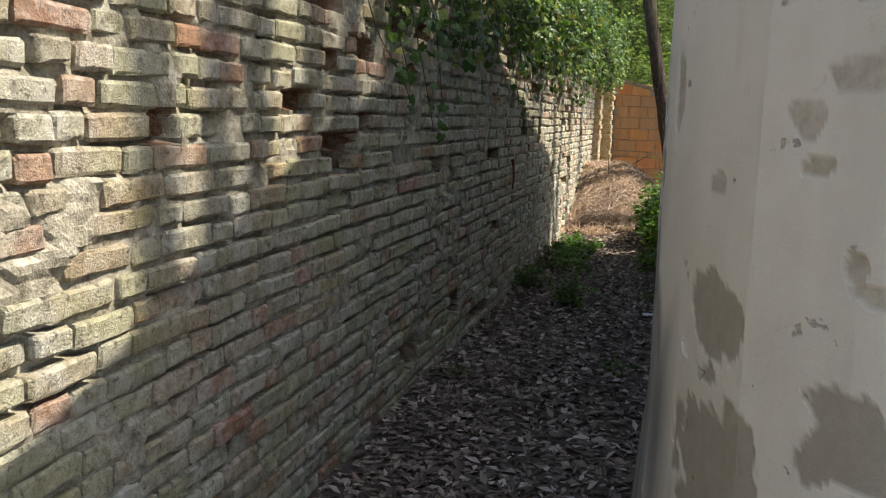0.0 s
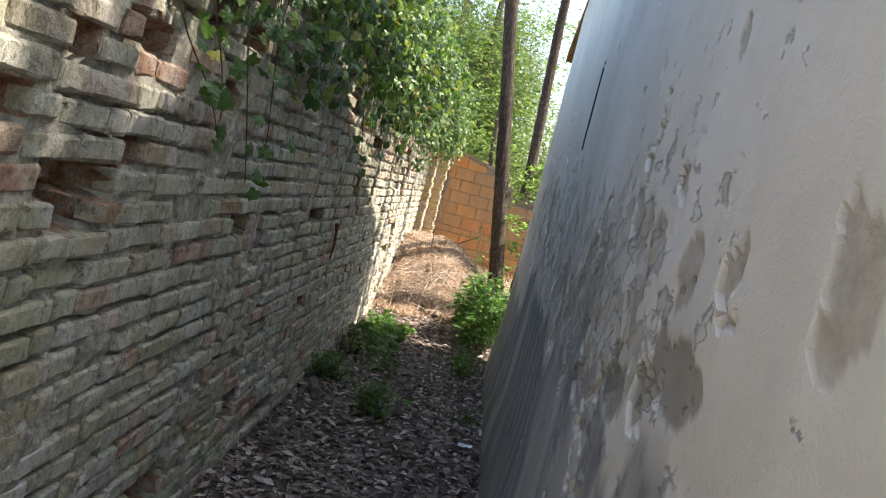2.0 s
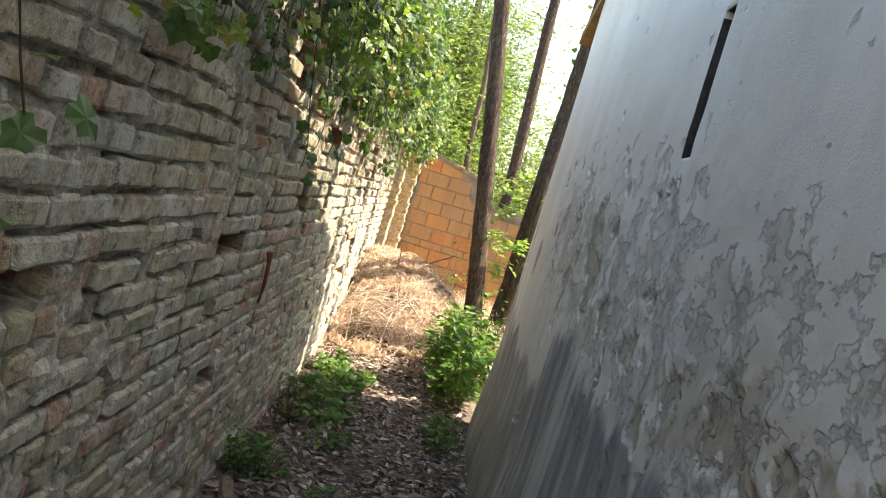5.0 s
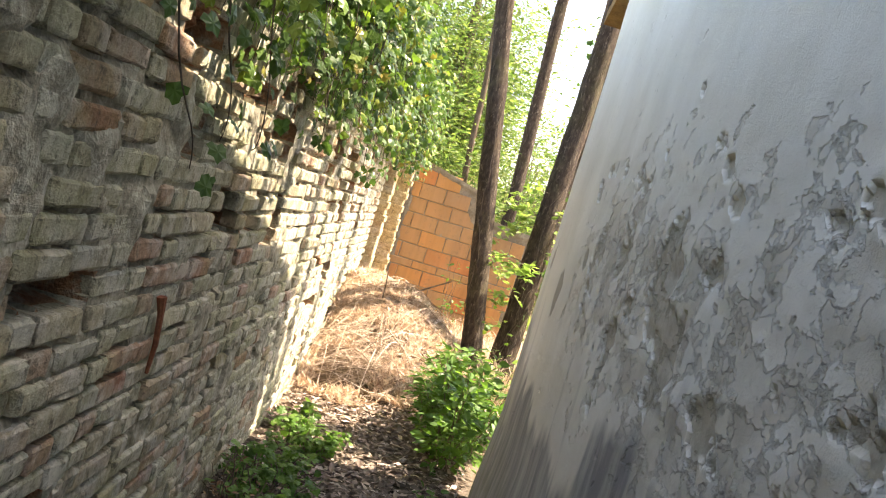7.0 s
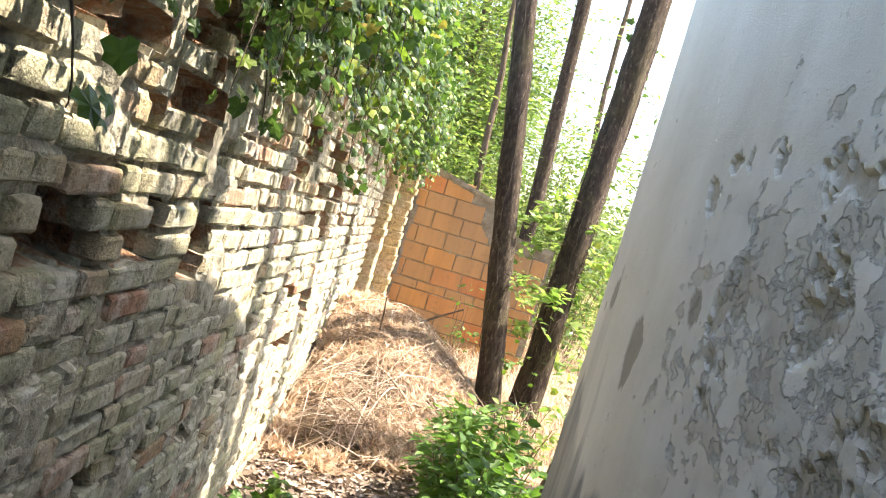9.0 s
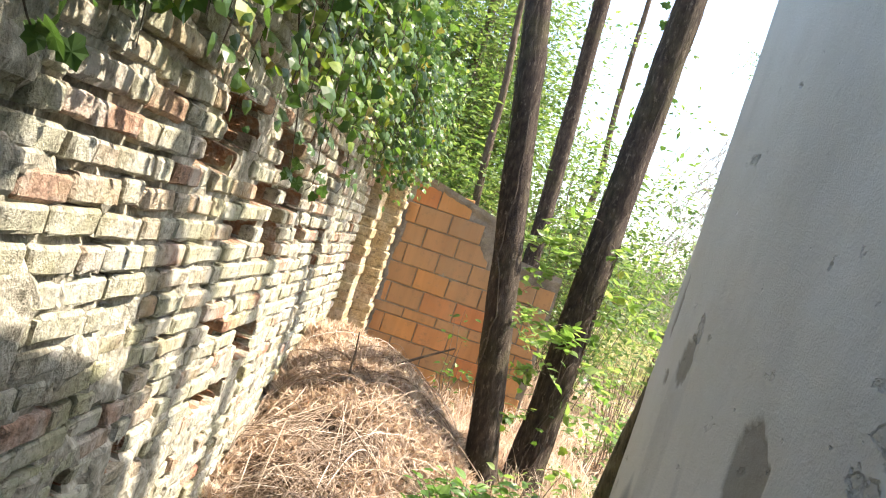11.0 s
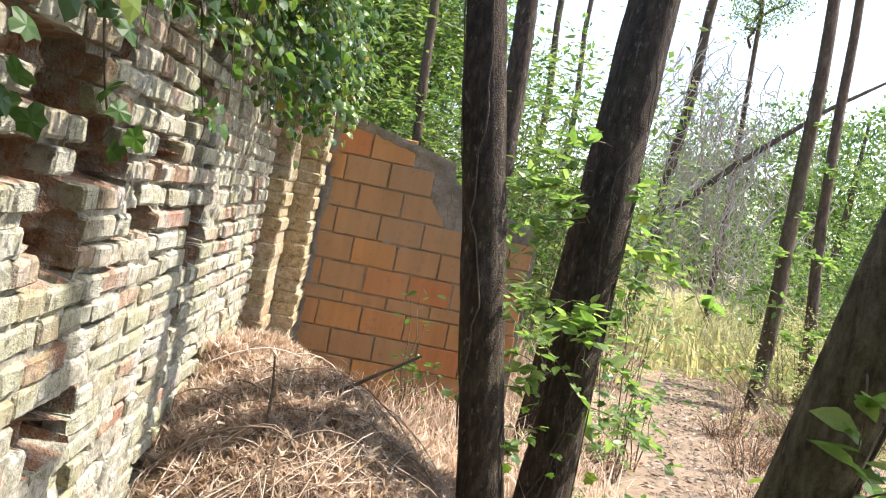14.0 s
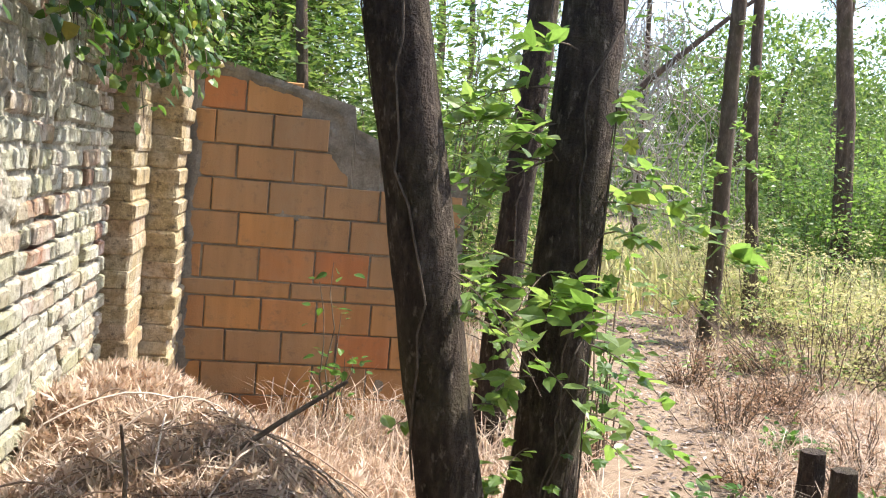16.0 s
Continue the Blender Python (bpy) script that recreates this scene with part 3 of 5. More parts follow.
def make_block_wall():
    wall = thing("wall_north", "orange terracotta hollow-block wall with grey cement joints", "wall", "", "structure")
    r = np.random.default_rng(23)
    joints = [-0.06, 0.13, 0.315, 0.50, 0.685, 0.87, 0.965, 1.155, 1.34, 1.525, 1.71, 1.895, 2.08]
    meshes = {}
    for k in range(len(joints) - 1):
        z0, z1 = joints[k], joints[k + 1]
        start = (0.05, 0.205)[k % 2] - 0.31 + (0.01 if k % 3 else -0.02)
        for i in range(7):
            a, b = max(start + 0.31 * i, 0.235), min(start + 0.31 * (i + 1), 1.78)
            if b - a < 0.06 or block_top((a + b) / 2) < z1 - 0.03 or (z0 > 1.5 and a > 0.95 and b > 1.05):
                continue
            L, H = round(b - a, 2) - 0.010, z1 - z0 - 0.010
            fresh = r.random() < (0.75 if 0.6 < z0 < 0.8 or 0.9 < z0 < 1.1 or z0 < 0.35 else 0.2)
            key = (round(L, 2), round(H, 2), fresh)
            if key not in meshes:
                bm = bmesh.new()
                bmesh.ops.create_cube(bm, size=1)
                for vtx in bm.verts:
                    vtx.co = (vtx.co.x * L, vtx.co.y * 0.2, vtx.co.z * H)
                bmesh.ops.bevel(bm, geom=[e for e in bm.edges if all(v.co.y < 0 for v in e.verts)], offset=0.005, segments=1, affect="EDGES")
                me = bpy.data.meshes.new("block")
                bm.to_mesh(me)
                bm.free()
                meshes[key] = me
            ob = part("block", meshes[key], BLOCK if fresh else DUSTY_BLOCK, wall)
            ob.location = ((a + b) / 2, BLOCK_Y + 0.1 + r.normal(0, 0.003), (z0 + z1) / 2)
            ob.rotation_euler = (0, r.normal(0, 0.004), r.normal(0, 0.006))
    xs, zs = np.arange(0.20, 1.801, 0.02), np.linspace(0, 1, 110)
    X, T = np.meshgrid(xs, zs, indexing="ij")
    top = np.array([block_top(x) for x in xs])[:, None]
    Z = -0.1 + T * (top + 0.1)
    smear = 0.9 * smooth(0.72, 0.80, fnoise(X * 4, Z * 6, 12))
    above = smooth(1.5, 1.75, Z) * smooth(0.95, 1.1, X) + smooth(0.10, 0.03, top - Z) + smooth(0.34, 0.26, X) * 0.8
    Y = BLOCK_Y + 0.012 - 0.012 * smear - 0.022 * np.clip(above, 0, 1) + 0.012 * (fnoise(X * 25, Z * 25, 3) - 0.5)
    s = Soup()
    s.add(np.stack([X, Y, Z], -1).reshape(-1, 3), grid_faces(len(xs), len(zs)))
    Yb = np.full(len(xs), BLOCK_Y + 0.21)
    tops = np.stack([xs, Yb, top[:, 0]], -1)
    k = len(zs)
    first = s.n
    s.add(tops, [])
    s.f.extend([(i * k + k - 1, (i + 1) * k + k - 1, first + i + 1, first + i) for i in range(len(xs) - 1)])
    part("mortar", s, CEMENT, wall, "smeared grey cement joints")
    box = Soup()
    q = np.array([(x, yy, z) for x in (0.25, 1.79) for yy in (BLOCK_Y + 0.02, BLOCK_Y + 0.21) for z in (-0.15, 1.6)])
    box.add(q, [(0, 1, 3, 2), (4, 6, 7, 5), (0, 4, 5, 1), (2, 3, 7, 6), (1, 5, 7, 3), (0, 2, 6, 4)])
    part("wall_core", box, CEMENT, wall)


make_block_wall()

# ---- the plastered wall ----
PLAN_Y = np.array([1.0, 1.25, 1.5, 1.75, 2.0, 2.4, 3.0, 4.0, 5.0, 6.1, 7.5, 8.9, 9.6, 10.0, 10.2, 10.32])
PLAN_X = np.array([2.6, 1.95, 1.62, 1.45, 1.36, 1.285, 1.265, 1.28, 1.31, 1.335, 1.345, 1.355, 1.36, 1.385, 1.42, 1.54])
RIDGE_Y, RIDGE_Z, EAVE_Z, LOW_EAVE_Z = 6.0, 4.40, 3.12, 2.78


def make_plaster_wall():
    ys = np.concatenate([np.arange(1.0, 1.75, 0.006), np.arange(1.75, 10.0, 0.0125), np.arange(10.0, 10.325, 0.012)])
    xs = np.interp(ys, PLAN_Y, PLAN_X)
    for _ in range(70):
        xs[1:-1] = (xs[:-2] + xs[1:-1] * 2 + xs[2:]) / 4
    zs = np.concatenate([np.arange(-0.15, 0.6, 0.025), np.arange(0.605, 2.3, 0.0115), np.arange(2.31, 2.49, 0.02), np.linspace(2.51, 3.0, 26)])
    run = np.concatenate([[0], np.cumsum(np.hypot(np.diff(xs), np.diff(ys)))])
    run += 3.0 - np.interp(3.0, ys, run)
    Y, Z = np.meshgrid(ys, zs, indexing="ij")
    gable = RIDGE_Z - 0.06 - np.where(Y > RIDGE_Y, RIDGE_Z - EAVE_Z, RIDGE_Z - LOW_EAVE_Z) / 4.6 * np.abs(Y - RIDGE_Y)
    Z = np.where(Z > 2.5, 2.5 + (gable - 2.5) * (Z - 2.5) / 0.5, Z)
    X = np.repeat(xs[:, None], len(zs), 1)
    S = np.repeat(run[:, None], len(zs), 1)
    # coats that have come away, most of all in a band at chest height
    band = np.exp(-((Z - 1.45 - 0.12 * np.sin(S * 0.9 + 0.6)) / 0.42) ** 2) * smooth(2.3, 3.4, S) * (1 - 0.85 * smooth(8.0, 9.2, S))
    band = np.maximum(band, 0.9 * np.exp(-((Z - 1.62) / 0.36) ** 2) * smooth(5.2, 5.9, S) * (1 - smooth(7.2, 8.6, S)))
    warp = 0.35 * (fnoise(S * 24, Z * 24, 44, 3) - 0.5)
    flake = fnoise(S * 4.6 + warp, Z * 6.0 + warp, 41, 6)
    peel = smooth(0.0, 0.006, flake - (0.82 - 0.25 * band))
    spots, stain = np.zeros_like(Y), np.zeros_like(Y)
    for a, b, ra, rb in ((1.50, 1.585, .09, .03), (1.62, 1.515, .055, .035), (1.59, 1.43, .045, .022), (1.91, 1.38, .04, .026), (1.48, 1.28, .03, .03), (1.44, 1.24, .05, .02), (2.30, 1.58, .06, .10), (2.62, 1.55, .06, .05),
                         (2.84, 1.53, .06, .07), (3.15, 1.57, .08, .08), (3.9, 1.37, .22, .10), (4.2, 1.44, .16, .08), (4.5, 1.30, .1, .12), (4.9, 1.36, .12, .1), (2.89, 1.92, .025, .04)):
        d = np.hypot((S - a) / ra, (Z - b) / rb) + 1.1 * (fnoise(S * 20, Z * 20, 61, 4) - 0.5)
        spots = np.maximum(spots, 1 - smooth(0.90, 0.96, d))
    for a, b, ra, rb in ((1.86, 1.12, .13, .085), (1.84, 0.76, .24, .21), (1.45, 0.98, .16, .09), (2.77, 1.38, .16, .07), (3.2, 1.26, .13, .06), (9.10, 1.42, .08, .12), (8.55, 1.62, .07, .06), (9.68, 1.56, .06, .07), (9.97, 1.68, .025, .10), (9.84, 1.50, .025, .02)):
        d = np.hypot((S - a) / ra, (Z - b) / rb) + 1.2 * (fnoise(S * 11, Z * 11, 66, 5) - 0.5)
        stain = np.maximum(stain, 1 - smooth(0.90, 0.95, d))
    gone = np.clip(peel + spots, 0, 1)
    X = X + 0.0045 * gone + 0.003 * stain - 0.003 * (1 - gone) * smooth(0.03, 0.0, np.abs(flake - (0.82 - 0.235 * band))) + 0.010 * (fnoise(S * 1.5, Z * 1.5, 71) - 0.5) + 0.004 * gone * (flake - 0.5) * 4
    X = X + 0.016 * (fnoise(S * 8, Z * 11, 77, 4) - 0.5) * (0.15 + band)
    X = X - 0.045 * smooth(0.7, 0.0, Z) * smooth(2.0, 3.5, Y)
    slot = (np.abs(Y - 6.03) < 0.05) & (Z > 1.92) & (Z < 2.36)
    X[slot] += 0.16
    s = Soup()
    s.add(np.stack([X, Y, Z], -1).reshape(-1, 3), grid_faces(len(ys), len(zs)))
    me = s.mesh("plaster", True)
    jump = np.maximum(np.abs(X[1:, 1:] - X[:-1, :-1]), np.abs(X[1:, :-1] - X[:-1, 1:])) < 0.004
    me.polygons.foreach_set("use_smooth", (jump | (Z[1:, 1:] > 2.45)).ravel())
    a = me.attributes.new("peel", "FLOAT", "POINT")
    a.data.foreach_set("value", np.clip(gone * 0.8, 0, 1).ravel())
    a = me.attributes.new("flaky", "FLOAT", "POINT")
    a.data.foreach_set("value", np.clip(band * 1.1, 0, 1).ravel())
    a = me.attributes.new("stain", "FLOAT", "POINT")
    a.data.foreach_set("value", (stain * 0.85).ravel())
    rise = 1.34 - 0.05 * S + 0.6 * (fnoise(S * 3.0, Z * 0.8, 81, 4) - 0.5) + 0.12 * np.sin(S * 2.1)
    damp = smooth(0.12, -0.12, Z - rise) * (0.35 + 0.65 * smooth(0.38, 0.52, fnoise(S * 2.2, Z * 1.1, 85, 4)))
    streak = smooth(0.62, 0.72, fnoise(S * 7, Z * 0.9, 91, 3)) * smooth(2.6, 1.2, Z) * 0.4
    d = me.attributes.new("damp", "FLOAT", "POINT")
    d.data.foreach_set("value", np.clip(damp * (1 - 0.8 * peel) * smooth(1.9, 2.7, Y) + streak * 0.6, 0, 1).ravel())
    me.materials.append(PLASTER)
    me.materials.append(SLOT_SHADE)
    # faces of the slot get the painted shade
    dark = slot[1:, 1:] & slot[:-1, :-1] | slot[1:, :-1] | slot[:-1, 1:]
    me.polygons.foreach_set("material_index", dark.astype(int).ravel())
    wall = thing("wall_east", "peeling grey-cream plaster wall with a damp dark foot", "wall", "", "structure")
    part("plaster", me, PLASTER, wall)
    core = Soup()
    q = np.array([(x, y, z) for x in (1.64, 6.0) for y in (1.56, 10.29) for z in (-0.15, 2.55)])
    core.add(q, [(0, 1, 3, 2), (4, 6, 7, 5), (0, 4, 5, 1), (2, 3, 7, 6), (0, 2, 6, 4)])
    core.add([(6.0, 1.56, 2.55), (6.0, 10.29, 2.55), (6.0, 10.29, 3.15), (6.0, RIDGE_Y, RIDGE_Z - 0.06), (6.0, 1.56, 2.62)], [(0, 1, 2, 3, 4)])
    part("wall_core", core, PLASTER, wall)
    roof = thing("roof", "brown tiled gable roof over the plaster wall", "roof", "", "structure")
    for sign, drop in ((-1, RIDGE_Z - LOW_EAVE_Z), (1, RIDGE_Z - EAVE_Z)):
        slab = Soup()
        pts = [(x, RIDGE_Y + sign * 4.6 * s, RIDGE_Z - drop * s + h) for x in (1.35, 6.1) for s in (0, 1) for h in (-0.06, 0.03)]
        slab.add(pts, [(0, 1, 3, 2), (4, 6, 7, 5), (0, 4, 5, 1), (2, 3, 7, 6), (1, 5, 7, 3), (0, 2, 6, 4)])
        part("roof_slope", slab, VERGE, roof, "weathered brown boards and tiles")
        for i in range(14):
            s = (i + 0.5) / 14
            a = np.linspace(0, np.pi, 7)
            t = Soup()
            ring = [(1.45 + 0.09 * math.cos(k), 0.045 * math.sin(k)) for k in a]
            v = [(x, RIDGE_Y + sign * 4.6 * (s + d), RIDGE_Z - drop * (s + d) + 0.035 + 0.01 * (d < 0) + z) for d in (-0.04, 0.04) for x, z in ring]
            t.add(v, [(k, k + 1, k + 8, k + 7) for k in range(6)] + [tuple(range(7)), tuple(range(13, 6, -1))])
            part("tile", t, VERGE, roof)


make_plaster_wall()

# ---- trees ----
def bend(base, lean, height, seed, wander=0.08, steps=26):
    """Points up a trunk from its base; lean is its shift in metres for each metre of height."""
    t = np.linspace(0, height, steps)
    x = base[0] + lean[0] * t + wander * (fnoise(t * 0.55, t * 0 + seed, seed) - fnoise(0 * t, t * 0 + seed, seed)) * smooth(0, 2, t)
    y = base[1] + lean[1] * t + wander * (fnoise(t * 0.5, t * 0 + seed + 9, seed + 3) - fnoise(0 * t, t * 0 + seed + 9, seed + 3)) * smooth(0, 2, t)
    return np.stack([x, y, base[2] + t], -1)


def crown_mesh(seed, n_limbs=9, leaves_each=260, size=0.10, spread=2.2, tall=3.2, template=SLIM):
    """Limbs and leaf sprays of a crown whose foot is the origin."""
    r = np.random.default_rng(seed)
    wood, leaf = Soup(), Soup()
    for i in range(n_limbs):
        a, up = r.random() * 6.28, 0.3 + 0.9 * r.random()
        length = spread * (0.5 + 0.7 * r.random())
        z0 = -1.2 + tall * 0.75 * i / n_limbs
        t = np.linspace(0, 1, 7)
        p = np.stack([np.cos(a) * length * t + r.normal(0, .06, 7), np.sin(a) * length * t + r.normal(0, .06, 7), z0 + up * length * t ** 1.3], -1)
        p[0] = (0, 0, z0)
        wood.add(*tube(p, 0.035 * (1 - 0.8 * t), 5))
        at = []
        for j in range(10):
            q = p[r.integers(2, 7)]
            w = q + r.normal(0, 0.32, 3) * (1, 1, 0.7)
            wood.add(*tube(np.stack([q, (q + w) / 2 + r.normal(0, .04, 3), w]), (0.009, 0.006, 0.003), 3))
            m = leaves_each // 10
            at.append(q + (w - q) * r.random((m, 1)) + r.normal(0, 0.16, (m, 3)))
        at = np.concatenate(at)
        tips = r.normal(0, 1, at.shape) + (0, 0, -0.4)
        leaves(leaf, template, at, tips, r.normal(0, 0.6, at.shape) + (0, 0, 1), size * (0.6 + 0.7 * r.random(len(at))))
    return wood.mesh("branchwork"), leaf.mesh("crown")


CROWNS = [crown_mesh(100 + k, 9 + k, 520, 0.075, 2.0 + 0.25 * k, 3.4) for k in range(3)]


def tree(name, label, base, lean, height, r0, r1, seed, bark=None, sides=26, crown=None, crown_scale=1.0, group="", steps=70, rough=0.16):
    t = thing(name, label, "tree", group)
    p = bend(base, lean, height, seed, 0.05 if sides > 10 else 0.2, steps)
    s = np.linspace(0, 1, steps)
    rad = (r0 + (r1 - r0) * s) * (1 + 0.35 * np.exp(-s * height / 0.18))
    p[0, 2] -= 0.12
    soup = Soup()
    soup.add(*tube(p, rad, sides, rough, seed))
    part("trunk", soup, bark or BARK, t, "", True)
    if crown is not None:
        limbs, leafage = CROWNS[crown]
        for nm, me, mt in (("branchwork", limbs, FAR_BARK), ("crown", leafage, TREE_LEAF)):
            ob = part(nm, me, mt, t)
            ob.location = p[-4]
            ob.scale = (crown_scale,) * 3
            ob.rotation_euler = (0, 0, seed * 1.7)
    return t, p, rad


def vine_on(parent, p, rad, seed, turns=1.3, z0=0.2, z1=0.9, r=0.006, leaf_n=0):
    g = np.random.default_rng(seed)
    s = np.linspace(z0, z1, 60) * (len(p) - 1)
    i = np.clip(s.astype(int), 0, len(p) - 2)
    f = (s - i)[:, None]
    c = p[i] * (1 - f) + p[i + 1] * f
    rr = np.interp(s, np.arange(len(p)), rad) * 1.05 + r
    a = g.random() * 6.28 + turns * np.linspace(0, 6.28, 60) + 0.5 * np.sin(np.linspace(0, 9, 60) + seed) + 1.6 * (fnoise(np.arange(60) * 0.35, np.zeros(60) + seed, seed) - 0.5)
    soup = Soup()
    q = c + np.stack([np.cos(a) * rr, np.sin(a) * rr, 0 * a], -1)
    soup.add(*tube(q, r * (1 - 0.4 * np.linspace(0, 1, 60)), 5))
    vine = part("vine", soup, VINE, parent, "thin dry climbing stem")
    if leaf_n:
        lv = Soup()
        k = g.integers(0, 60, leaf_n)
        out = unit(np.stack([np.cos(a[k]), np.sin(a[k]), 0 * k], -1) + g.normal(0, .5, (leaf_n, 3)))
        leaves(lv, IVY, q[k] + out * g.random((leaf_n, 1)) * 0.10, out + g.normal(0, .5, out.shape), g.normal(0, .6, out.shape) + (0, 0, 1), 0.03 + 0.04 * g.random(leaf_n))
        part("vine_foliage", lv, IVY_LEAF, vine, "green climbing leaves", False, "stuff")


def gz(x, y):
    return float(ground_z(x, y))


# the four trunks at the end of the passage
t1, p1, r1 = tree("tree", "dark trunk wound with dry vines before the block wall", (1.385, 13.05, gz(1.4, 13.05)), (-0.205, 0.0), 7.5, 0.092, 0.06, 3, crown=0)
for k in range(4):
    vine_on(t1, p1, r1, 30 + k, 0.5 + 0.35 * k, 0.02 + 0.02 * k, 0.75, 0.0028 + 0.001 * (k % 2), 26 if k == 1 else 0)
t2, p2, r2 = tree("tree", "dark upright trunk with vines and leafy climbers", (1.66, 13.45, gz(1.66, 13.45)), (0.02, 0.0), 8.0, 0.112, 0.07, 5, crown=1)
for k in range(4):
    vine_on(t2, p2, r2, 40 + k, 0.4 + 0.3 * k, 0.02, 0.8, 0.0035, 60 if k in (1, 2) else 0)
t2a, p2a, r2a = tree("tree", "slim dark trunk behind the nearer trunks", (1.60, 16.5, gz(1.6, 16.5)), (-0.05, 0.0), 8.0, 0.09, 0.06, 8, crown=2)
t2c, p2c, r2c = tree("tree", "slim dark trunk behind the nearer trunks", (1.90, 15.2, gz(1.9, 15.2)), (0.035, 0.0), 8.0, 0.085, 0.055, 9, crown=0)
vine_on(t2c, p2c, r2c, 52, 1.0, 0.05, 0.8, 0.005, 40)
vine_on(t2a, p2a, r2a, 50, 1.2, 0.05, 0.8, 0.005, 40)
t3, p3, r3 = tree("tree", "mossy furrowed trunk with ivy beside the plaster wall", (1.785, 11.8, gz(1.785, 11.8)), (0.038, -0.285), 7.5, 0.100, 0.07, 11, MOSSY_BARK, crown=1)
for k in range(2):
    vine_on(t3, p3, r3, 55 + k, 0.6 + 0.4 * k, 0.05, 0.7, 0.005, 90)

# trees added out of sight beyond the plastered building; their crowns dapple both passage ends
# the last four, also unseen, stand south of it and dim the skylight
for k, (x, y, h, c) in enumerate([(6.8, 5.9, 16.0, 0.6), (7.2, 6.6, 16.0, 0.6), (7.0, 7.0, 13.0, 0.8), (7.6, 5.0, 14.0, 0.7), (8.5, 11.4, 13.0, 0.6), (6.6, 3.62, 22.0, 0.5), (6.7, 3.93, 21.5, 0.5), (6.5, 4.22, 22.0, 0.5), (6.8, 4.66, 21.0, 0.5), (6.6, 4.98, 18.0, 0.6),
                                 (5.6, 10.2, 15.5, 0.4), (5.5, 11.9, 15.5, 0.4), (5.6, 13.0, 16.0, 0.4), (4.5, -2.0, 6.5, 1.1), (6.5, -3.0, 7.0, 1.2), (3.0, -4.0, 6.5, 1.2), (5.5, 0.2, 7.5, 1.0)]):
    tree("tree", "tall unseen tree added to shade and dapple the passage", (x, y, gz(x, y)), (0.0, 0.0), h, 0.16, 0.08, 400 + k, FAR_BARK, 9, k % 3, c, "trees beyond the building", 16, 0.1)

# trunks out in the wood
FAR = [((5.24, 19.4), (-0.03, 0), .13, 7), ((6.3, 20.5), (-0.07, 0), .11, 7), ((4.9, 24.0), (0.06, 0), .14, 9), ((9.8, 24.0), (-0.12, 0), .22, 9), ((3.05, 24.0), (-0.05, 0), .10, 8),
       ((3.5, 24.2), (-0.04, 0), .08, 8), ((6.6, 25), (-0.05, 0), .08, 8), ((0.98, 17.5), (-0.08, 0), .07, 5), ((12, 26), (0.02, 0), .16, 9), 
       ((17, 36), (0.0, 0), .2, 10), ((-1, 25), (0.03, 0), .14, 8), ((-3, 22), (0.05, 0), .14, 8),
       ((20, 30), (0.02, 0), .16, 9), ((13, 22), (0.0, 0), .13, 8), ((0.3, 20), (-0.02, 0), .1, 6)]
far_stems = []
for k, ((x, y), lean, r0, h) in enumerate(FAR):
    dense = x > 6.5 or x < 1.9
    stem = tree("tree", "slender bare-stemmed woodland tree" if not dense else "woodland tree with a green leafy crown", (x, y, gz(x, y)), lean, h, r0 * 0.75, r0 * 0.4, 60 + k, FAR_BARK, 9, k % 3 if h > 6 and dense else None, 0.8 + 0.5 * ((k * 37) % 10) / 10, "woodland trees", 16, 0.1)
    far_stems.append(stem)


# ---- bushes, undergrowth ----
def bush(name, label, at, radius, height, n, size, seed, mat, template=OVAL, category="bush", stems=14, droop=-0.1, group="", hollow=0.0):
    r = np.random.default_rng(seed)
    t = thing(name, label, category, group)
    wood, leaf = Soup(), Soup()
    z0 = gz(*at)
    per = max(1, n // stems)
    for i in range(stems):
        a, d = r.random() * 6.28, math.sqrt(r.random())
        tipx, tipy = radius[0] * d * math.cos(a), radius[1] * d * math.sin(a)
        h = height * (0.45 + 0.6 * r.random()) * (1 - 0.35 * d)
        s = np.linspace(0, 1, 6)
        p = np.stack([at[0] + tipx * (0.35 + 0.65 * s), at[1] + tipy * (0.35 + 0.65 * s), z0 - 0.03 + (h + 0.03) * s ** 0.9], -1) + r.normal(0, 0.012, (6, 3))
        wood.add(*tube(p, 0.006 * (1 - 0.7 * s), 4))
        u = 0.12 + 0.88 * r.random(per) ** 0.7
        k = u * 5
        j = np.clip(k.astype(int), 0, 4)
        q = p[j] * (1 - (k - j))[:, None] + p[j + 1] * (k - j)[:, None]
        out = r.normal(0, 1, (per, 3)) * (1, 1, 0.35)
        if n >= 1400 and radius[0] > 0.5:
            hubs = p[r.integers(1, 6, 3)] + r.normal(0, 0.35, (3, 3)) * (1, 1, 0.5)
            q, out = hubs[r.integers(0, 3, per)], out * r.uniform(0.3, 1.5, (per, 1))
        leaves(leaf, template, q + out * 0.05 * max(min(height, 2.0), 0.4) * (1.8 if n > 1400 and radius[0] > 0.85 else 1) * (1.6 if height > 3 else 1), out + (0, 0, droop), r.normal(0, .45, (per, 3)) + (0, 0, 1), size * (0.5 + 0.8 * r.random(per)))
    part("stalk_growth", wood, TWIG, t, "", False, "stuff")
    part("foliage", leaf, mat, t, "", False, "stuff")
    return t


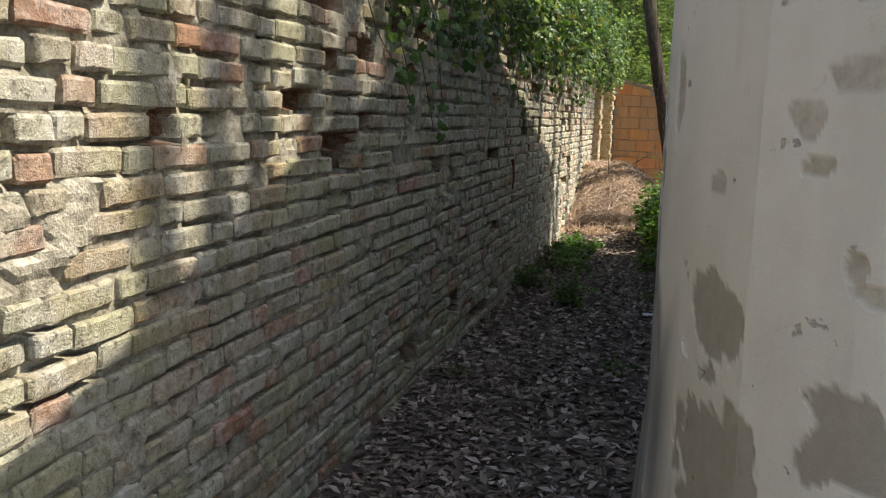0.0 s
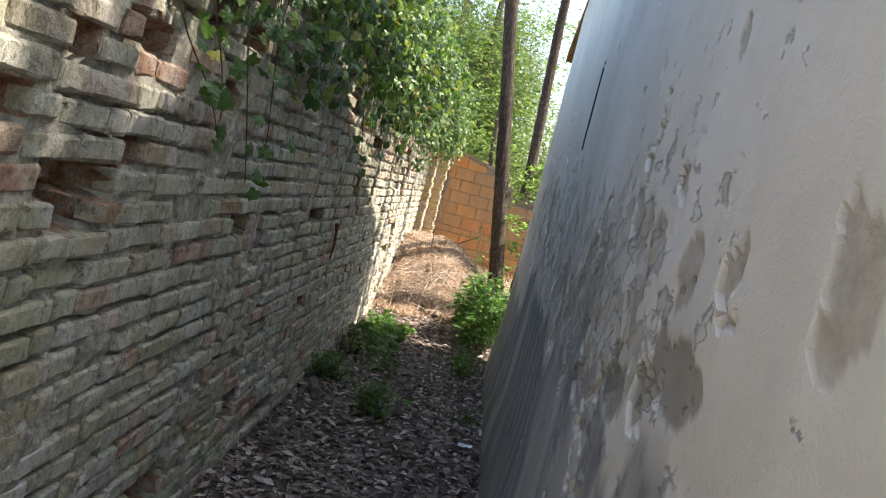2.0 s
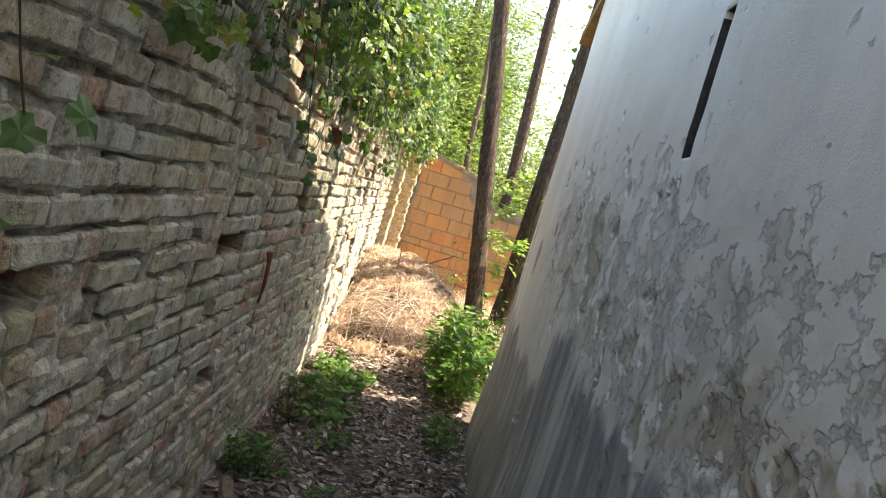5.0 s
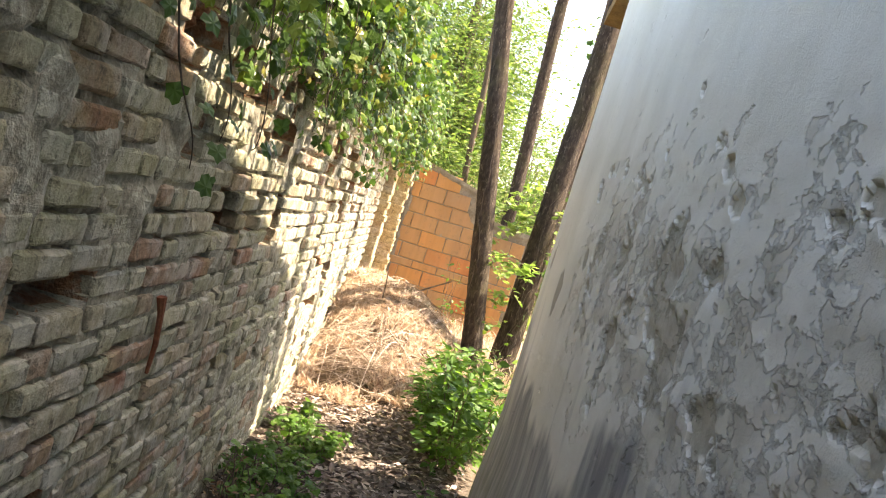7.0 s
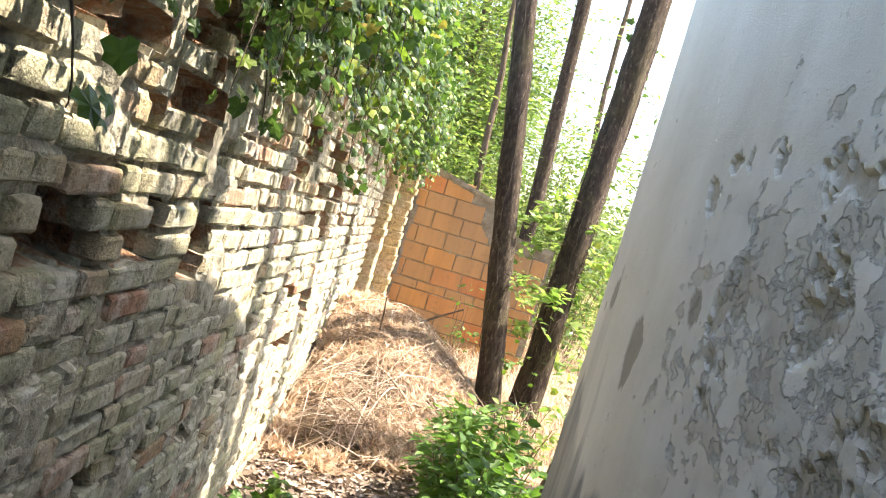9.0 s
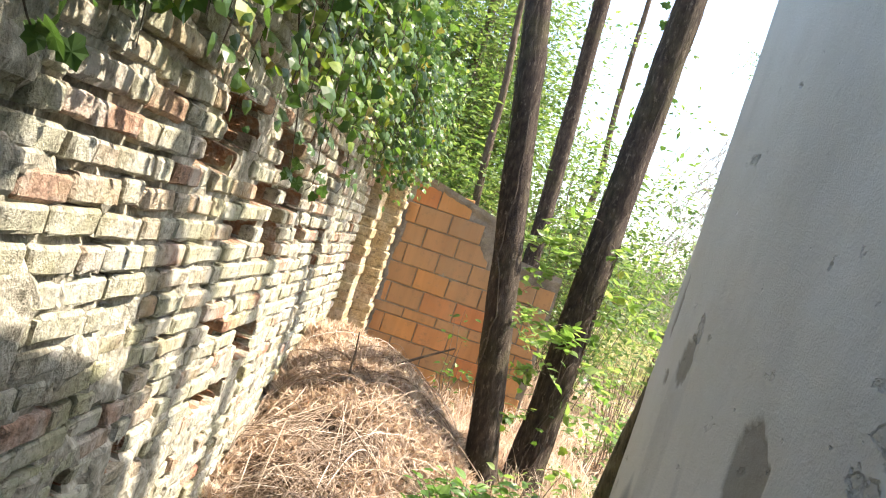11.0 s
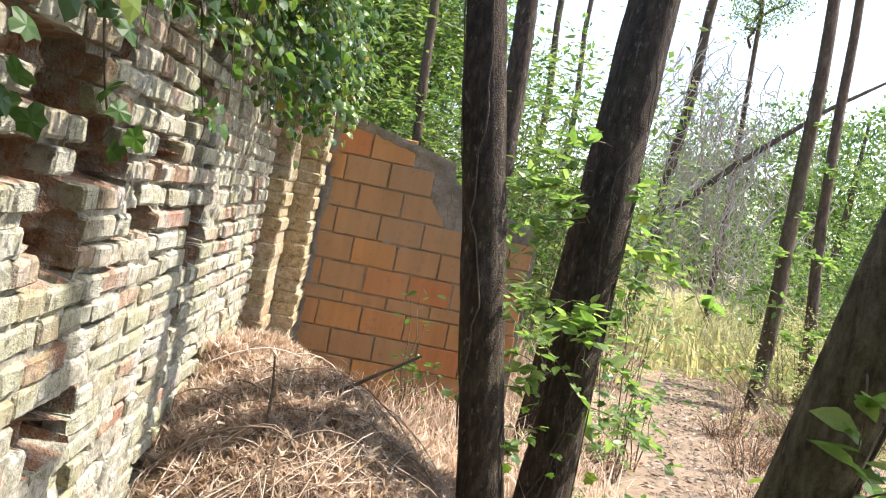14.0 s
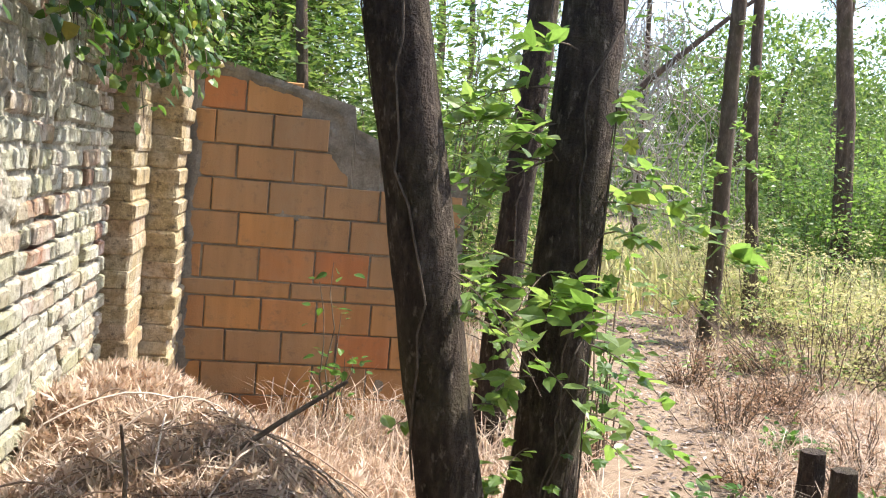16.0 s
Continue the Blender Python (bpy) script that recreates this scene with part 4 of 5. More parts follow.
bush("leafy_shrub", "dense green shrub at the foot of the plaster wall", (1.22, 10.95), (0.32, 0.95), 0.95, 2300, 0.07, 201, BUSH_LEAF, OVAL, "shrub", 40)
bush("leafy_shrub", "dark green shrub under the trunks", (1.22, 12.1), (0.28, 0.5), 0.45, 500, 0.06, 202, BUSH_LEAF, OVAL, "shrub", 22)
bush("weed_tuft", "bright green weed tuft at the brick wall's foot", (0.15, 7.82), (0.15, 0.17), 0.30, 420, 0.05, 203, BUSH_LEAF, SLIM, "weed", 26)
bush("weed_tuft", "bright green weed tuft in the leaf litter", (0.58, 7.22), (0.16, 0.20), 0.32, 460, 0.05, 204, BUSH_LEAF, SLIM, "weed", 26)
bush("weed_tuft", "low ivy and weeds along the brick wall", (0.30, 10.3), (0.28, 0.65), 0.22, 700, 0.05, 205, BUSH_LEAF, IVY, "weed", 40)
bush("weed_tuft", "trailing ivy and weeds under the brick wall", (0.28, 9.3), (0.26, 0.5), 0.26, 420, 0.055, 221, BUSH_LEAF, IVY, "weed", 34)
bush("weed_tuft", "low green weeds on the passage floor", (0.45, 8.7), (0.2, 0.3), 0.14, 140, 0.045, 222, BUSH_LEAF, OVAL, "weed", 18)
bush("dry_weed", "dry brown stalks at the brick wall's foot", (0.16, 9.0), (0.14, 0.5), 0.3, 160, 0.03, 223, DRY_WEED, SLIM, "weed", 30, 0.2)
bush("weed_tuft", "low green weeds at the plaster wall's foot", (1.12, 9.3), (0.12, 0.5), 0.3, 240, 0.05, 224, BUSH_LEAF, OVAL, "weed", 22)
bush("weed_tuft", "small seedling in the leaf litter", (1.15, 7.6), (0.10, 0.16), 0.16, 60, 0.045, 206, BUSH_LEAF, OVAL, "weed", 9)
bush("weed_tuft", "small seedling in the leaf litter", (1.05, 5.3), (0.10, 0.12), 0.14, 40, 0.04, 207, BUSH_LEAF, OVAL, "weed", 7)
bush("weed_tuft", "small green tuft at the brick wall's foot", (0.16, 4.9), (0.08, 0.1), 0.15, 70, 0.03, 208, BUSH_LEAF, SLIM, "weed", 12)


def leafy_shoots(parent, p, rad, count, z_low, z_high, seed, toward=-1.57, spread=2.2, size=0.07):
    """Thin side shoots of a trunk, each with flat rows of leaves."""
    r = np.random.default_rng(seed)
    for i in range(count):
        z = r.uniform(z_low, z_high)
        k = int(np.argmin(np.abs(p[:, 2] - z)))
        a = toward + r.uniform(-spread, spread)
        length = r.uniform(0.18, 0.50)
        s = np.linspace(0, 1, 8)
        out = np.array((math.cos(a), math.sin(a), 0))
        q = p[k] + out * (rad[k] + length * s)[:, None] + np.stack([0 * s, 0 * s, r.uniform(-0.1, 0.25) * s - 0.18 * s ** 2], -1)
        soup = Soup()
        soup.add(*tube(q, 0.003 * (1 - 0.6 * s), 4))
        shoot = part("leafy_shoot", soup, TWIG, parent, "leafy green side shoot")
        n = int(8 + length * 26)
        u = r.uniform(0.15, 1.0, n) * 7
        j = np.clip(u.astype(int), 0, 6)
        at = q[j] + (q[j + 1] - q[j]) * (u - j)[:, None]
        side = np.cross(out, (0, 0, 1)) * r.choice([-1, 1], n)[:, None]
        lv = Soup()
        leaves(lv, OVAL, at + r.normal(0, .01, (n, 3)), side + out * 0.6 + r.normal(0, .45, (n, 3)), r.normal(0, .45, (n, 3)) + (0, 0, 1), size * r.uniform(0.6, 1.2, n))
        part("foliage", lv, SUN_TINTED_LEAF, shoot, "", False, "stuff")


leafy_shoots(t2, p2, r2, 26, 0.4, 2.1, 601, size=0.085)
leafy_shoots(t1, p1, r1, 7, 0.8, 1.5, 602, 0.0, 1.2, 0.06)
leafy_shoots(t2c, p2c, r2c, 4, 0.6, 2.6, 603, size=0.08)
leafy_shoots(t3, p3, r3, 12, 1.0, 3.0, 604, -0.6, 1.4, 0.085)
bush("leafy_sapling", "low leafy sapling at the trunks' feet", (1.62, 12.7), (0.3, 0.3), 0.5, 170, 0.06, 213, SUN_TINTED_LEAF, OVAL, "sapling", 12)
bush("leafy_sapling", "sunlit leafy sapling behind the dark trunks", (2.45, 15.0), (0.4, 0.4), 1.7, 170, 0.07, 211, SUN_TINTED_LEAF, OVAL, "sapling", 6)
bush("leafy_sapling", "thin climber before the block wall", (1.05, 15.3), (0.16, 0.12), 1.1, 60, 0.06, 214, BUSH_LEAF, OVAL, "sapling", 5)
bush("leafy_sapling", "dark sapling beside the dirt path", (2.75, 15.6), (0.22, 0.22), 0.75, 90, 0.07, 215, BUSH_LEAF, OVAL, "sapling", 6)
bush("leafy_sapling", "ivy-like climber at the mossy trunk's foot", (1.98, 11.5), (0.16, 0.2), 1.5, 240, 0.08, 212, IVY_LEAF, IVY, "sapling", 10)
for k in (0, 1, 5):
    leafy_shoots(*far_stems[k], 16, 0.6, 3.2, 610 + k, size=0.10)
g = np.random.default_rng(77)
for k in range(46):
    x, y = 1.6 + 17 * g.random(), 16.5 + 17 * g.random() ** 0.8
    if abs(x - (3.4 + 0.35 * (y - 16.5))) < 1.1:
        x += 2.4
    if x < 3.4 and y < 21:
        x += 3.6
    # bushes in the sunny area get lighter leaf colours to look sunlit
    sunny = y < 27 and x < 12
    bush("bush", "sunlit yellow-green bush in the undergrowth" if sunny else "green leafy bush under the woodland trees", (x, y), (0.9 + g.random(), 0.9 + g.random()), (0.7 + 0.7 * g.random()) * (1 if sunny else 2.0), 1500, 0.055 if sunny else 0.08, 300 + k, MEADOW_LEAF if sunny and k % 3 else SUN_TINTED_LEAF if sunny else TREE_LEAF, SLIM, "bush", 30, 0, "undergrowth")
for k in range(14):
    x, y = 3.0 + 5.0 * g.random(), 17.6 + 5.5 * g.random()
    if abs(x - (3.3 + 0.33 * (y - 15.5))) < 0.8:
        x += 1.6
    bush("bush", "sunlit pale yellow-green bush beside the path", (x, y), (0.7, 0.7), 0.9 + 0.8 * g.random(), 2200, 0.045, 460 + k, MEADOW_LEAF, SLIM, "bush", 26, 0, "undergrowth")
for k in range(24):
    x, y = 2.3 + 3.4 * g.random(), 13.2 + 5.0 * g.random()
    if abs(x - (2.55 + 0.30 * (y - 14))) < 0.5:
        x += 1.0
    bush("dry_weed", "brown dried weed clump beside the path", (x, y), (0.32, 0.32), 0.2 + 0.32 * g.random(), 420, 0.035, 490 + k, DRY_WEED, SLIM, "weed", 26, 0.2, "dry weeds")
for k in range(12):
    x, y = 1.9 + 2.6 * g.random(), 13.6 + 4.0 * g.random()
    bush("ground_ivy", "low dark green leaves beside the path", (x, y), (0.25, 0.25), 0.16 + 0.12 * g.random(), 130, 0.055, 530 + k, BUSH_LEAF, OVAL, "weed", 14, 0.0, "ground leaves")
for k in range(7):
    x, y = 8.2 + 3.2 * g.random(), 23.6 + 4.0 * g.random()
    bush("young_tree", "bright leafy young tree beside the path", (x, y), (0.9, 0.9), 2.6 + 1.6 * g.random(), 2600, 0.085, 550 + k, SUN_TINTED_LEAF, OVAL, "tree", 26, 0, "young trees")
for k in range(16):
    x, y = 10.0 + 10 * g.random(), 23 + 9 * g.random()
    bush("young_tree", "tall leafy young tree in the wood", (x, y), (1.3, 1.3), 4.2 + 2.5 * g.random(), 5200, 0.085, 430 + k, TREE_LEAF, SLIM, "tree", 30, 0, "young trees")
for k in range(44):
    x, y = (-3.5 + 6.2 * g.random(), 17.5 + 3.5 * g.random()) if k < 26 else (-1.8 + 2.9 * g.random(), 18.6 + 4.0 * g.random())
    bush("bush", "tall green thicket on the bank behind the wall", (x, y), (0.9, 0.9), 2.4 + 1.8 * g.random() + 1.6 * (k > 25), 3400, 0.095, 380 + k, TREE_LEAF, SLIM, "bush", 24, 0, "thicket on the bank")


def far_woods():
    """The edge of the wood in the distance: trunks and leaf masses."""
    r = np.random.default_rng(501)
    leaf, wood = Soup(), Soup()
    for k in range(190):
        a = r.uniform(-0.4, 0.85)
        d = r.uniform(38, 75)
        x, y = d * math.sin(a), 8 + d * math.cos(a)
        z = gz(x, y)
        h = r.uniform(4.0, 7.5) * (0.5 if 0.0 < a < 0.30 else 1.2)
        if k % 4 == 0:
            wood.add(*tube(np.array([(x, y, z - 0.3), (x + r.normal(0, .3), y, z + h * 0.5), (x + r.normal(0, .5), y, z + h)]), (0.2, 0.14, 0.05), 6))
        n, m = 1300, 26
        hub = np.stack([r.normal(x, 1.6, m), r.normal(y, 1.6, m), z + h * r.random(m) ** 0.8], -1)
        c = hub[r.integers(0, m, n)] + r.normal(0, 0.38, (n, 3)) * (1, 1, 0.7)
        leaves(leaf, SLIM, c, r.normal(0, 1, (n, 3)), r.normal(0, .8, (n, 3)) + (0, -0.3, 0.8), r.uniform(0.16, 0.34, n))
    t = thing("far_woods", "distant edge of a green wood", "woods", "", "stuff")
    part("foliage", leaf, TREE_LEAF, t, "", False, "stuff")
    part("woodwork", wood, FAR_BARK, t, "", False, "stuff")


far_woods()

def vine_tangle():
    """Bare pale creepers hanging in the trees beyond the path."""
    r = np.random.default_rng(711)
    s = Soup()
    for i in range(420):
        x, y = r.normal(5.6, 0.75), r.normal(24, 0.6)
        z1 = r.uniform(2.2, 5.2) - 0.5 * abs(x - 5.3)
        length = r.uniform(0.5, 1.6)
        t = np.linspace(0, 1, 8)
        p = np.stack([x + 0.5 * t * r.normal() + 0.10 * np.sin(t * 8 + i), y + 0.3 * t * r.normal(), z1 - length * t + 0.15 * np.sin(t * 6 + i)], -1)
        s.add(*tube(p, r.uniform(0.005, 0.012), 3))
    tagged(part("creeper_tangle", s, PALE_VINE), "tangle of pale bare creepers hanging in the trees", "creepers", "", "stuff")


PALE_VINE = rough_material("pale_creeper", [(0.3, (0.30, 0.26, 0.21)), (0.7, (0.48, 0.44, 0.38))], 20.0, 0.4)
vine_tangle()
rod_points = [(5.0, 23.6, 2.2), (6.0, 23.5, 3.3), (7.2, 23.4, 4.4), (8.0, 23.3, 5.0)]
s_branch = Soup()
s_branch.add(*tube(np.array(rod_points), [0.06, 0.05, 0.035, 0.02], 7, 0.1, 4))
tagged(part("leaning_branch", s_branch, FAR_BARK), "long bare branch leaning among the far trees", "branch")

# ---- grass and straw, beyond counting ----
def blades(name, label, xs, ys, heights, mat, seed, width=0.006, tangle=0.5, lift=0.0):
    r = np.random.default_rng(seed)
    n = len(xs)
    z = ground_z(xs, ys) + lift
    a = r.random(n) * 6.28
    dirn = np.stack([np.cos(a), np.sin(a)], -1) * (tangle * heights * (0.4 + r.random(n)))[:, None]
    side = np.stack([-np.sin(a), np.cos(a), 0 * a], -1) * width * 0.5
    b = np.stack([xs, ys, z - 0.02], -1)
    m = b + np.concatenate([dirn * 0.35, (heights * 0.65)[:, None]], 1)
    t = b + np.concatenate([dirn, (heights * (1 - 0.35 * tangle * r.random(n)))[:, None]], 1)
    v = np.stack([b - side, b + side, m + side * 0.8, m - side * 0.8, t], 1)
    s = Soup()
    s.add_many(v, [(0, 1, 2, 3), (3, 2, 4)])
    return tagged(part(name, s, mat), label, "grass", "", "stuff")


r9 = np.random.default_rng(9)
n = 16000
gx, gy = 1.7 + 8.5 * r9.random(n) ** 1.2, 11.5 + 16 * r9.random(n)
keep = np.abs(gx - (3.1 + 0.33 * (gy - 15.5))) > 0.32 + 0.3 * vnoise(gx * 2, gy * 2, 5)
gx, gy = gx[keep], gy[keep]
blades("dry_grass", "tangled straw-coloured dry grass", gx, gy, 0.08 + 0.26 * r9.random(len(gx)) * vnoise(gx, gy, 6), DRY_GRASS, 91, 0.008, 1.4)
n = 5000
gx, gy = 0.75 + 1.5 * r9.random(n), 12.2 + 3.4 * r9.random(n)
blades("dry_grass", "tangled dry grass at the foot of the block wall", gx, gy, 0.08 + 0.30 * r9.random(n) * smooth(12.2, 13.2, gy), DRY_GRASS, 94, 0.007, 0.9)
n = 9000
gx, gy = 2.5 + 3.2 * r9.random(n) ** 0.7, 12.0 + 5.5 * r9.random(n)
off = np.abs(gx - (2.55 + 0.30 * (gy - 14))) > 0.3 + 0.2 * vnoise(gx * 3, gy * 3, 14)
gx, gy = gx[off], gy[off]
blades("dry_grass", "matted brown dry grass beside the dirt path", gx, gy, 0.07 + 0.28 * r9.random(len(gx)) * vnoise(gx * 1.7, gy * 1.7, 16), DRY_GRASS, 95, 0.006, 1.5)
n = 7000
gx, gy = -2.5 + 4.8 * r9.random(n), 16.2 + 4 * r9.random(n)
blades("dry_grass", "dry straw-coloured grass on the bank", gx, gy, 0.2 + 0.5 * r9.random(n), DRY_GRASS, 92, 0.012, 0.5)
n = 9000
gx, gy = 4.5 + 10 * r9.random(n), 21 + 12 * r9.random(n)
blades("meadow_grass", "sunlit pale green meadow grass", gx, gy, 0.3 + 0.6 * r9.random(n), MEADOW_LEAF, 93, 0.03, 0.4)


def heap_z(x, y):
    """Height of the brush heap over the ground."""
    d1 = ((x - 0.35) / 0.85) ** 2 + ((y - 13.45) / 1.45) ** 2
    d2 = ((x - 0.80) / 0.55) ** 2 + ((y - 12.9) / 0.9) ** 2
    return 0.47 * np.exp(-d1 * 1.3) + 0.22 * np.exp(-d2 * 1.5) + 0.26 * np.exp(-(((x - 0.15) / 0.5) ** 2 + ((y - 14.4) / 0.7) ** 2)) + 0.16 * (fnoise(np.asarray(x) * 3.2, np.asarray(y) * 3.2, 15) - 0.5) * smooth(0.0, 0.2, np.exp(-d1 * 1.3))


def make_heap():
    t = thing("brush_heap", "heap of cut dry brush and straw against the brick wall", "brush heap")
    xs, ys = np.arange(-0.02, 1.75, 0.04), np.arange(11.2, 15.72, 0.04)
    X, Y = np.meshgrid(xs, ys, indexing="ij")
    Z = ground_z(X, Y) + heap_z(X, Y) - 0.05
    s = Soup()
    s.add(np.stack([X, Y, Z], -1).reshape(-1, 3), grid_faces(len(xs), len(ys)))
    part("mound", s, rough_material("matted_straw", [(0.3, (0.07, 0.048, 0.03)), (0.5, (0.17, 0.115, 0.07)), (0.75, (0.30, 0.21, 0.13))], 11.0, 1.0, 45.0, 0.03), t)
    r = np.random.default_rng(55)
    stems = Soup()
    for i in range(1700):
        x, y = 0.05 + 1.15 * r.random(), 11.7 + 2.1 * r.random()
        h = heap_z(x, y)
        if h < 0.10 + 0.1 * r.random():
            continue
        a = r.normal(0.15, 0.8) if r.random() < 0.3 else r.random() * 6.28
        length = 0.2 + 0.7 * r.random()
        u = np.linspace(-0.5, 0.5, 7) * length
        px = np.clip(x + np.cos(a) * u + 0.16 * np.sin(u * 4 + i), 0.02, 1.6)
        py = y + np.sin(a) * u + 0.16 * np.cos(u * 4.3 + i * 2) - 0.10
        pz = ground_z(px, py) + heap_z(px, py) + 0.07 * r.random() ** 2 - 0.06 * (2 * u / length) ** 2 * r.random()
        stems.add(*tube(np.stack([px, py, pz], -1), 0.0010 + 0.0022 * r.random() ** 3, 3))
    for i in range(130):
        x, y, a, length = 0.1 + 0.9 * r.random(), 11.8 + 1.9 * r.random(), r.normal(0.1, 0.9), 0.3 + 0.7 * r.random()
        u = np.linspace(-0.5, 0.5, 11) * length
        px, py = np.clip(x + np.cos(a) * u, 0.02, 1.6), y + np.sin(a) * u - 0.3 * (u / length) ** 2
        lift = 0.03 + 0.10 * r.random()
        pz = ground_z(px, py) + heap_z(px, py) * 0.5 + heap_z(x, y) * 0.5 + lift - 4 * (lift + 0.06) * (u / length) ** 2
        stems.add(*tube(np.stack([px, py, pz], -1), 0.0018 + 0.0018 * r.random(), 4))
    part("stem_tangle", stems, STRAW, t, "pale dry stems", False, "stuff")
    fuzz = Soup()
    n = 80000
    fx, fy = 0.02 + 1.6 * r.random(n), 11.3 + 4.3 * r.random(n) ** 0.7
    hz = heap_z(fx, fy)
    ok = (hz > 0.04) & (vnoise(fx * 5, fy * 5, 99) + 0.6 * smooth(12.5, 13.3, fy) > 0.33)
    fx, fy, hz = fx[ok], fy[ok], hz[ok]
    n = len(fx)
    base = np.stack([fx, fy, ground_z(fx, fy) + hz - 0.02], -1)
    tip = r.normal(0, 1, (n, 3)) + np.stack([0 * fx, 0 * fx, 0.4 + 0 * fx], -1)
    leaves(fuzz, (np.array([(-.03, 0, 0), (.03, 0, 0), (.06, .5, .16), (-.06, .5, .16), (0.08, 1, -.04), (-.16, .85, .12), (.20, .75, .16)]), [(0, 1, 2, 3), (3, 2, 4), (3, 2, 5), (3, 2, 6)]), base, tip, r.normal(0, 1, (n, 3)), 0.045 + 0.085 * r.random(n))
    part("dry_grass", fuzz, DRY_GRASS, t, "fine dry grass", False, "stuff")


make_heap()


def make_litter():
    r = np.random.default_rng(66)
    n = 26000
    x, y = 0.02 + 1.3 * r.random(n), -0.5 + 12.3 * r.random(n)
    s = Soup()
    at = np.stack([x, y, ground_z(x, y) + 0.004 + 0.012 * r.random(n)], -1)
    leaves(s, SLIM, at, r.normal(0, 1, (n, 3)) * (1, 1, 0.22), r.normal(0, 0.35, (n, 3)) + (0, 0, 1), 0.03 + 0.055 * r.random(n))
    n = 7000
    y = 12 + 12 * r.random(n)
    x = 2.0 + 0.33 * (y - 13) + 2.0 * r.random(n)
    at = np.stack([x, y, ground_z(x, y) + 0.004 + 0.012 * r.random(n)], -1)
    leaves(s, SLIM, at, r.normal(0, 1, (n, 3)) * (1, 1, 0.22), r.normal(0, 0.35, (n, 3)) + (0, 0, 1), 0.025 + 0.05 * r.random(n))
    tagged(part("leaf_litter", s, LITTER), "brown fallen leaves covering the passage floor", "leaf litter", "", "stuff")
    for i in range(46):
        cx, cy, a, L = 0.1 + 1.15 * r.random(), 1.5 + 9.5 * r.random(), r.random() * 6.28, 0.12 + 0.4 * r.random()
        u = np.linspace(-.5, .5, 6) * L
        px, py = np.clip(cx + np.cos(a) * u + 0.01 * r.normal(size=6), 0.03, 1.24), cy + np.sin(a) * u + 0.01 * r.normal(size=6)
        q = Soup()
        rad = 0.003 + 0.006 * r.random()
        q.add(*tube(np.stack([px, py, ground_z(px, py) + rad + 0.006], -1), rad, 5))
        tagged(part("fallen_twig", q, TWIG), "thin dead twig lying on the leaf litter", "twig", "fallen twigs")


make_litter()


def rod(name, label, category, pts, rad, mat):
    s = Soup()
    s.add(*tube(np.array(pts), rad, 7, 0.15, 3))
    return tagged(part(name, s, mat), label, category)


paper = Soup()
pu, pv = np.meshgrid(np.linspace(-.5, .5, 6), np.linspace(-.5, .5, 5), indexing="ij")
pz = ground_z(1.2 + 0 * pu, 6.9 + 0 * pu) + 0.022 + 0.03 * fnoise(pu * 5, pv * 5, 4)
paper.add(np.stack([1.19 + 0.09 * pu, 6.92 + 0.07 * pv, pz], -1).reshape(-1, 3), grid_faces(6, 5))
tagged(part("paper_scrap", paper, rough_material("white_paper", [(0.3, (0.62, 0.63, 0.66)), (0.7, (0.8, 0.8, 0.82))], 30.0, 0.2)), "crumpled white paper scrap on the leaf litter", "litter")
RUST = rough_material("rusty_iron", [(0.3, (0.13, 0.045, 0.025)), (0.6, (0.26, 0.095, 0.05)), (0.8, (0.34, 0.16, 0.09))], 30.0, 0.5)
rod("rusty_bar", "rusty red iron bar fixed to the brick wall", "iron bar", [(0.004, 7.46, 1.14), (0.012, 7.47, 1.09), (0.014, 7.50, 0.99), (0.004, 7.53, 0.89)], [0.016, 0.010, 0.009, 0.006], RUST)
rod("dead_branch", "thin dead branch sticking out of the brush heap", "branch", [(0.45, 13.1, 0.62), (0.62, 13.15, 0.80), (0.80, 13.2, 0.92), (0.98, 13.25, 1.03)], [0.011, 0.010, 0.008, 0.006], TWIG)
rod("dead_branch", "short stick standing in the brush heap", "branch", [(0.42, 12.9, 0.70), (0.415, 12.92, 0.85), (0.40, 12.9, 0.98)], [0.007, 0.006, 0.004], TWIG)
rod("fallen_log", "short grey log beside the weeds", "log", [(0.10, 7.50, 0.05), (0.13, 7.36, 0.05), (0.17, 7.24, 0.045)], [0.035, 0.036, 0.032], TWIG)
for x, y, h in ((3.50, 14.72, 0.30), (3.52, 14.48, 0.28)):
    z = gz(x, y)
    rod("tree_stump", "small dark cut stump in the dry grass", "stump", [(x, y, z - 0.08), (x + 0.01, y, z + h * 0.5), (x, y, z + h)], [0.075, 0.068, 0.062], BARK)

